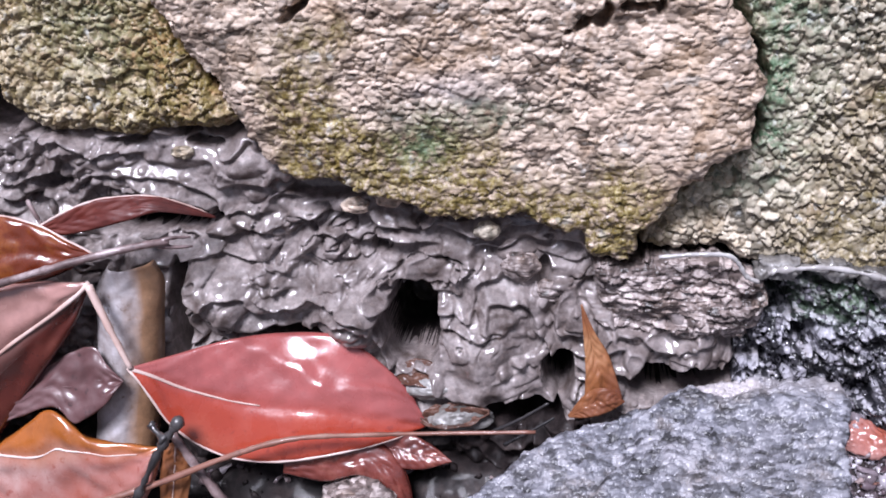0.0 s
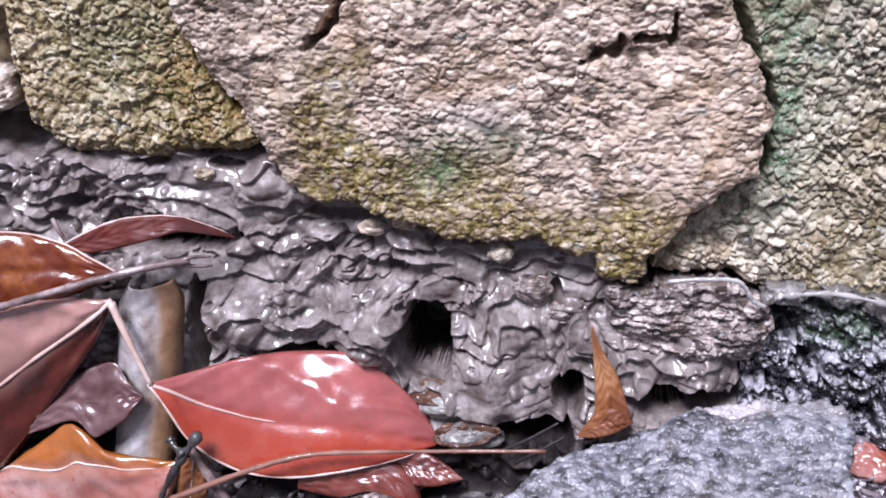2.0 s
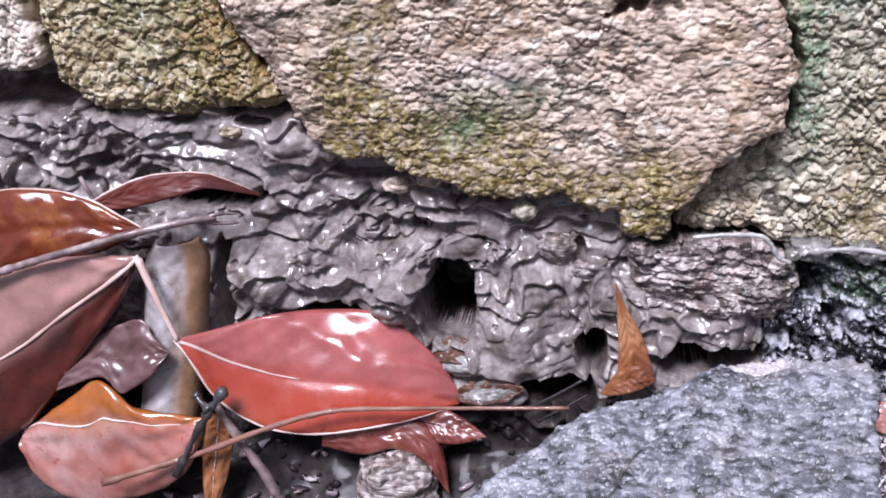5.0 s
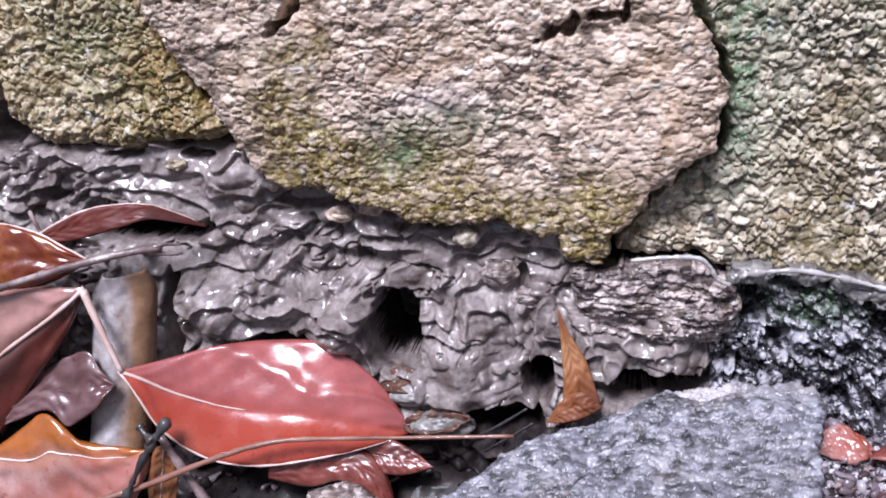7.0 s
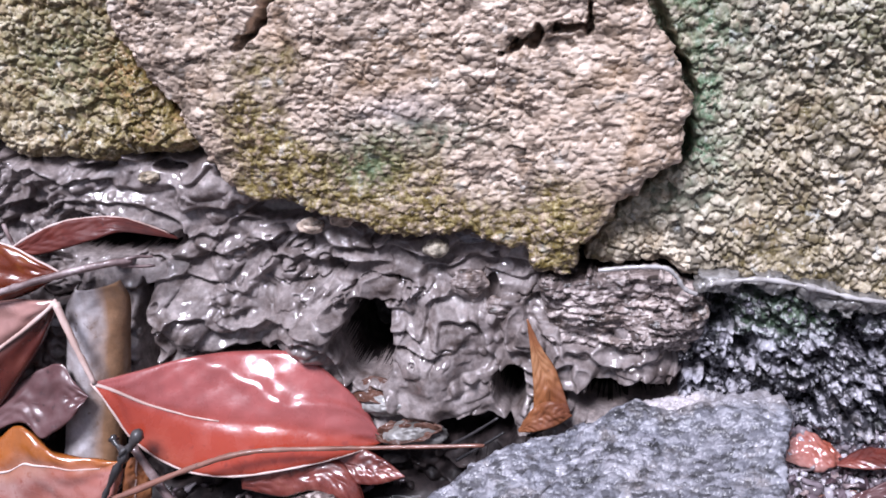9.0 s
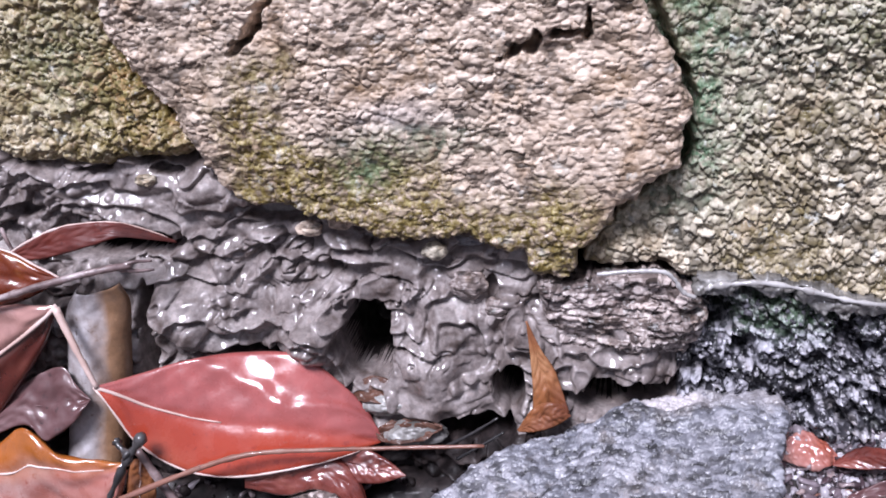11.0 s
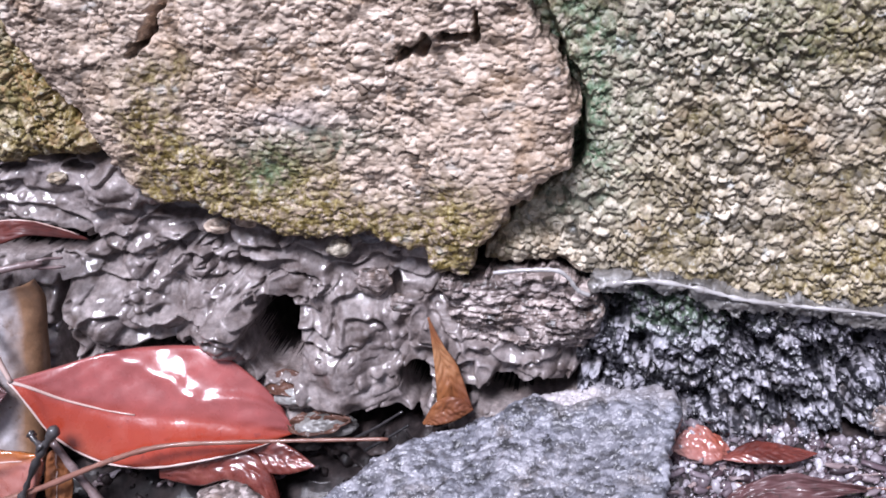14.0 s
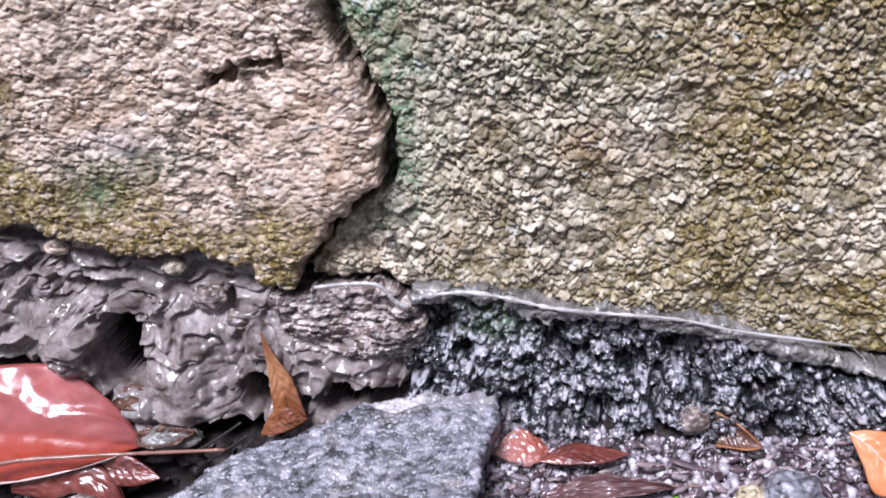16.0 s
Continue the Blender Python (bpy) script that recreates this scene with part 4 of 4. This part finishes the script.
shaped_leaf("orange_brown_leaf", "orange-brown wet leaf leaning on the mud", [(-0.1722, -0.0180, 0.0806), (-0.1791, -0.0180, 0.0846), (-0.1906, -0.0170, 0.0905), (-0.2061, -0.0170, 0.0939), (-0.2263, -0.0180, 0.0929), (-0.2422, -0.0200, 0.0831)],
            [(-0.1722, -0.0180, 0.0806), (-0.1863, -0.0200, 0.0739), (-0.2047, -0.0220, 0.0690), (-0.2186, -0.0240, 0.0664), (-0.2311, -0.0250, 0.0643), (-0.2429, -0.0220, 0.0755)], LEAF_AMBER, 18, bulge=0.003, wave=0.0015, rib=0.0, margin=(1.0,))
shaped_leaf("curled_leaf", "dark red leaf curled over on the mud", [(-0.1948, -0.0140, 0.0874), (-0.1835, -0.0140, 0.0931), (-0.1712, -0.0130, 0.0976), (-0.1595, -0.0120, 0.0988), (-0.1506, -0.0100, 0.0977), (-0.1410, -0.0060, 0.0926), (-0.1356, -0.0030, 0.0882)],
            [(-0.1949, -0.0140, 0.0870), (-0.1837, -0.0160, 0.0868), (-0.1713, -0.0160, 0.0890), (-0.1589, -0.0160, 0.0923), (-0.1505, -0.0140, 0.0943), (-0.1415, -0.0080, 0.0909), (-0.1356, -0.0030, 0.0878)], LEAF_MAROON, 3, bulge=0.001, wave=0.001, rib=0.0, margin=(1.0,))
shaped_leaf("maroon_leaf", "dull purple-brown torn leaf lying in the shade", [(-0.2219, -0.0260, 0.0198), (-0.2062, -0.0240, 0.0322), (-0.1911, -0.0220, 0.0439), (-0.1786, -0.0220, 0.0493), (-0.1729, -0.0240, 0.0435), (-0.1670, -0.0260, 0.0380)],
            [(-0.2220, -0.0270, 0.0168), (-0.2051, -0.0290, 0.0245), (-0.1920, -0.0300, 0.0290), (-0.1842, -0.0310, 0.0238), (-0.1743, -0.0300, 0.0290), (-0.1670, -0.0260, 0.0380)], LEAF_PURPLE, 13, bulge=0.001, wave=0.002, rib=0.0003, vein=LEAF_PURPLE, ragged=0.15)
shaped_leaf("pale_red_leaf", "pale red torn leaf with an orange lobe", [(-0.2270, -0.0290, 0.0045), (-0.2150, -0.0290, 0.0137), (-0.2027, -0.0280, 0.0232), (-0.1936, -0.0270, 0.0289), (-0.1851, -0.0290, 0.0241), (-0.1787, -0.0310, 0.0192), (-0.1681, -0.0320, 0.0177), (-0.1550, -0.0320, 0.0161)],
            [(-0.2270, -0.0290, 0.0045), (-0.2250, -0.0320, -0.0044), (-0.2178, -0.0350, -0.0142), (-0.2023, -0.0370, -0.0191), (-0.1862, -0.0380, -0.0170), (-0.1700, -0.0380, -0.0096), (-0.1600, -0.0360, -0.0007), (-0.1554, -0.0320, 0.0133)], LEAF_PINK, 4, bulge=0.004, wave=0.0026, rib=0.0006, rib_at=(0.97, 0.9, 0.76, 0.66, 0.72, 0.82, 0.8, 0.7), rib_to=0.92, ragged=0.1)
shaped_leaf("grey_leaf", "bleached grey and tan leaf rolled into a tube", [(-0.1588, -0.0060, 0.0736), (-0.1562, -0.0060, 0.0661), (-0.1576, -0.0080, 0.0515), (-0.1595, -0.0110, 0.0348), (-0.1631, -0.0160, 0.0115), (-0.1651, -0.0200, 0.0019)],
            [(-0.1737, -0.0080, 0.0726), (-0.1788, -0.0090, 0.0647), (-0.1800, -0.0110, 0.0523), (-0.1816, -0.0140, 0.0356), (-0.1845, -0.0190, 0.0124), (-0.1854, -0.0230, 0.0028)], LEAF_GREY, 5, vein=LEAF_GREY, bulge=0.009, wave=0.0008, rib=0.0, rib_at=(0.66, 0.6))
shaped_leaf("tan_leaf", "small tan-orange leaf standing upright by the stone", [(-0.0156, -0.0040, 0.0591), (-0.0115, -0.0050, 0.0501), (-0.0058, -0.0060, 0.0399), (-0.0012, -0.0090, 0.0258)],
            [(-0.0156, -0.0040, 0.0591), (-0.0146, -0.0060, 0.0463), (-0.0141, -0.0090, 0.0326), (-0.0149, -0.0110, 0.0208)], LEAF_TAN, 6, vein=LEAF_TAN, bulge=0.001, wave=0.0014, rib=0.0004, rib_at=(0.5, 0.5), ragged=0.12)
shaped_leaf("tan_leaf", "folded brown scrap of leaf at the stone's edge", [(-0.0192, -0.0110, 0.0207), (-0.0130, -0.0115, 0.0301), (-0.0062, -0.0120, 0.0323), (-0.0012, -0.0115, 0.0273)],
            [(-0.0192, -0.0115, 0.0205), (-0.0130, -0.0145, 0.0226), (-0.0063, -0.0145, 0.0250), (-0.0012, -0.0115, 0.0273)], LEAF_TAN, 16, vein=LEAF_TAN, bulge=0.001, wave=0.0012, rib=0.0, margin=(1.0,))
shaped_leaf("maroon_leaf", "dark maroon leaf under the red one", [(-0.1156, -0.0240, 0.0066), (-0.0994, -0.0200, 0.0112), (-0.0836, -0.0170, 0.0108), (-0.0742, -0.0210, 0.0015), (-0.0711, -0.0260, -0.0137)],
            [(-0.1159, -0.0250, 0.0025), (-0.1015, -0.0250, -0.0000), (-0.0899, -0.0240, 0.0024), (-0.0798, -0.0250, -0.0020), (-0.0711, -0.0260, -0.0137)], LEAF_RED_BROWN, 7, vein=LEAF_MAROON, bulge=0.002, wave=0.001, rib=0.0, margin=(1.0,))
shaped_leaf("maroon_leaf", "small red-brown leaf tip under the red leaf", [(-0.0919, -0.0170, 0.0112), (-0.0777, -0.0140, 0.0142), (-0.0662, -0.0160, 0.0107), (-0.0585, -0.0190, 0.0060)],
            [(-0.0918, -0.0180, 0.0095), (-0.0794, -0.0200, 0.0041), (-0.0689, -0.0210, 0.0036), (-0.0585, -0.0190, 0.0060)], LEAF_RED_BROWN, 8, vein=LEAF_MAROON, bulge=0.001, rib=0.0004)
shaped_leaf("orange_leaf", "bright orange fallen leaf on the gravel", [(0.1815, -0.0140, 0.0256), (0.1881, -0.0130, 0.0258), (0.1965, -0.0140, 0.0238), (0.2104, -0.0220, 0.0136)],
            [(0.1815, -0.0140, 0.0256), (0.1848, -0.0190, 0.0174), (0.1900, -0.0250, 0.0088), (0.2104, -0.0220, 0.0136)], LEAF_ORANGE, 12, bulge=0.002, rib=0.0004)
shaped_leaf("brown_leaf", "dry brown leaf folded up like a tent", [(0.1405, -0.0060, 0.0278), (0.1462, -0.0080, 0.0254), (0.1505, -0.0100, 0.0224), (0.1554, -0.0120, 0.0179)],
            [(0.1403, -0.0110, 0.0178), (0.1449, -0.0130, 0.0184), (0.1503, -0.0130, 0.0176), (0.1554, -0.0120, 0.0179)], LEAF_BROWN, 19, vein=LEAF_TAN, bulge=-0.002, rib=0.0, margin=(1.0, 0.0))
shaped_leaf("purple_leaf", "flat maroon wet leaf on the soil", [(0.0816, -0.0190, 0.0168), (0.0910, -0.0130, 0.0193), (0.1013, -0.0130, 0.0184), (0.1113, -0.0160, 0.0176)],
            [(0.0816, -0.0200, 0.0168), (0.0918, -0.0210, 0.0160), (0.1028, -0.0210, 0.0170), (0.1113, -0.0160, 0.0176)], LEAF_RED_BROWN, 14, bulge=0.001, rib=0.0, ragged=0.15)
shaped_leaf("tan_leaf", "pinkish tan leaf scrap beside the flat stone", [(0.0650, -0.0120, 0.0153), (0.0729, -0.0080, 0.0220), (0.0805, -0.0090, 0.0193), (0.0853, -0.0130, 0.0153)],
            [(0.0651, -0.0140, 0.0155), (0.0729, -0.0170, 0.0132), (0.0805, -0.0170, 0.0134), (0.0853, -0.0130, 0.0153)], LEAF_PINK, 17, rib_at=(1.3, 1.3), bulge=0.001, wave=0.002, rib=0.0, ragged=0.3)
shaped_leaf("green_leaf", "small bright green leaf tip in the litter", [(0.1209, -0.0280, 0.0024), (0.1235, -0.0240, 0.0043), (0.1263, -0.0230, 0.0055), (0.1289, -0.0220, 0.0052)],
            [(0.1216, -0.0280, 0.0020), (0.1259, -0.0270, 0.0029), (0.1279, -0.0250, 0.0037), (0.1289, -0.0220, 0.0052)], LEAF_GREEN, 20, bulge=0.0008, rib=0.0)
leaf("brown_leaf", "wet dark brown leaf scrap in the mud hollow", [(-0.080, -0.002, 0.030), (-0.070, -0.004, 0.031), (-0.058, -0.005, 0.028)], 0.010, (0.0, -0.5, 0.85), LEAF_BROWN, 9, vein=LEAF_BROWN, rib=0.0003)
leaf("brown_leaf", "wet red-brown leaf scrap below the mud", [(-0.070, -0.010, 0.017), (-0.058, -0.011, 0.019), (-0.046, -0.010, 0.020)], 0.010, (0.0, -0.6, 0.8), LEAF_BROWN, 10, vein=LEAF_BROWN, rib=0.0003, wave=0.004, torn=0.5)
leaf("tan_leaf", "tan rotting leaf among the front litter", [(-0.1493, -0.0325, 0.0182), (-0.1514, -0.0340, 0.0049), (-0.1545, -0.0390, -0.0161)], 0.011, (0.1, -0.9, 0.4), LEAF_TAN, 11, rib=0.0004, cup=0.8, blunt=0.4)
leaf("brown_leaf", "rotting fibrous brown leaf pressed into the soil", [(0.080, -0.030, 0.006), (0.100, -0.026, 0.011), (0.125, -0.025, 0.011)], 0.008, (0.0, -0.65, 0.75), LEAF_PURPLE, 15, rib=0.0002, wave=0.003, torn=0.8, vein=BARK_DARK)


def litter_bits(count, seed):
    """Shreds of rotten leaf pressed flat on the soil, as one mesh."""
    rng = random.Random(seed)
    verts, faces = [], []
    for k in range(count):
        if rng.random() < 0.88:
            x, y = rng.uniform(0.064, 0.26), rng.uniform(-0.045, -0.008)
        else:
            x, y = rng.uniform(-0.21, -0.03), rng.uniform(-0.055, -0.008)
        z = float(ground_height(np.array([x]), np.array([y]))[0]) + rng.uniform(0.0008, 0.003)
        ln, wd, turn = rng.uniform(0.001, 0.004) * (1 + 1.5 * (rng.random() < 0.15)), rng.uniform(0.0003, 0.0012), rng.gauss(0.2, 0.7)
        tilt = Euler((rng.uniform(0.1, 0.8), rng.uniform(-0.4, 0.4), turn)).to_matrix()
        base = len(verts)
        for i in range(5):
            f = i / 4
            half = wd * (0.35 + math.sin(math.pi * (0.1 + 0.8 * f))) * rng.uniform(0.7, 1.2)
            for j in (-1, 0, 1):
                verts.append(Vector((x, y, z)) + tilt @ Vector(((f - 0.5) * ln * 2, j * half, 0.0007 * rng.uniform(-1, 1) + 0.0006 * (j == 0))))
        for i in range(4):
            for j in range(2):
                a = base + 3 * i + j
                faces.append((a, a + 1, a + 4, a + 3))
    me = mesh_from("leaf_litter", verts, faces, LITTER)
    ob = put("leaf_litter", me)
    sol = ob.modifiers.new("thickness", "SOLIDIFY")
    sol.thickness = 0.0003
    return tagged(ob, "shredded wet rotting leaf litter on the soil", "litter", kind="stuff")


litter_bits(800, 31)

# ---- twigs ----


def twig(label, points, r0, r1, mat, seed, forks=(), name="twig", knots=0.14):
    """A stick, with its side shoots."""
    if not forks:
        return tagged(put(name, tube(name, points, r0, r1, mat, seed, knots=knots)), label, "twig")
    thing = empty(name, label, "twig", at=points[0])
    put("stick", tube("stick", points, r0, r1, mat, seed, knots=knots), thing)
    for n, (f, r) in enumerate(forks):
        put("shoot", tube("shoot", f, r, r * 0.5, mat, seed + n + 1, 8, 6, knots), thing)
    return thing


twig("wet dark twig with a pale frayed end across the leaves", [(-0.2273, -0.0300, 0.0669), (-0.2146, -0.0290, 0.0708), (-0.1942, -0.0270, 0.0765), (-0.1734, -0.0230, 0.0814), (-0.1574, -0.0180, 0.0838), (-0.1486, -0.0130, 0.0836)], 0.0014, 0.0012, BARK_PALE, 3,
     [([(-0.1519, -0.0145, 0.0839), (-0.1474, -0.0130, 0.0848), (-0.1423, -0.0100, 0.0839)], 0.0009), ([(-0.1521, -0.0145, 0.0827), (-0.1473, -0.0120, 0.0811), (-0.1421, -0.0100, 0.0806)], 0.0009)])
twig("thin reddish stem lying across the red leaf", [(-0.1893, -0.0460, -0.0032), (-0.1699, -0.0430, 0.0028), (-0.1539, -0.0390, 0.0071), (-0.1288, -0.0345, 0.0163), (-0.1087, -0.0310, 0.0212), (-0.0860, -0.0260, 0.0203), (-0.0631, -0.0220, 0.0192), (-0.0299, -0.0205, 0.0202)], 0.0013, 0.0006, BARK_RED, 4, name="stem")
twig("short black wet stick with rough bark", [(-0.1440, -0.0355, 0.0311), (-0.1529, -0.0390, 0.0183), (-0.1632, -0.0430, -0.0004)], 0.0015, 0.0012, TWIG_BLACK, 21,
     [([(-0.1495, -0.0380, 0.0235), (-0.1539, -0.0360, 0.0265), (-0.1551, -0.0340, 0.0278)], 0.0017)], knots=0.45)
twig("pale brown stick under the reddish stem", [(-0.1501, -0.0315, 0.0217), (-0.1418, -0.0330, 0.0070), (-0.1343, -0.0350, -0.0033), (-0.1278, -0.0380, -0.0154)], 0.0014, 0.0019, BARK_PALE, 23)
twig("short pale straw stuck in the mud", [(-0.2005, -0.0040, 0.0938), (-0.1967, -0.0080, 0.0916), (-0.1917, -0.0130, 0.0891)], 0.0008, 0.0006, BARK_PALE, 24)
twig("thin dark root sticking out of the hollow", [(-0.046, -0.010, 0.012), (-0.036, -0.012, 0.019), (-0.026, -0.012, 0.026)], 0.0007, 0.0004, TWIG_BLACK, 25)
twig("thin dark root sticking out of the hollow", [(-0.041, -0.014, 0.010), (-0.032, -0.014, 0.016), (-0.024, -0.013, 0.021)], 0.0006, 0.0004, TWIG_BLACK, 26)
for k in range(9):
    lean = random.Random(60 + k)
    x, y = 0.074 + 0.006 * k + lean.uniform(-0.004, 0.004), lean.uniform(-0.031, -0.017)
    run, climb = lean.uniform(0.018, 0.034), lean.uniform(-0.002, 0.004)
    line = [(x + run * f, y + climb * f + 0.001 * math.sin(5 * f + k), float(ground_height(np.array([x + run * f]), np.array([y + climb * f]))[0]) + 0.0012 + 0.0008 * math.sin(4 * f + k)) for f in (0, 0.33, 0.66, 1)]
    twig("fine reddish rootlet on the wet litter", line, 0.0005, 0.0003, (BARK_RED, BARK_PALE)[k % 3 == 2], 70 + k)
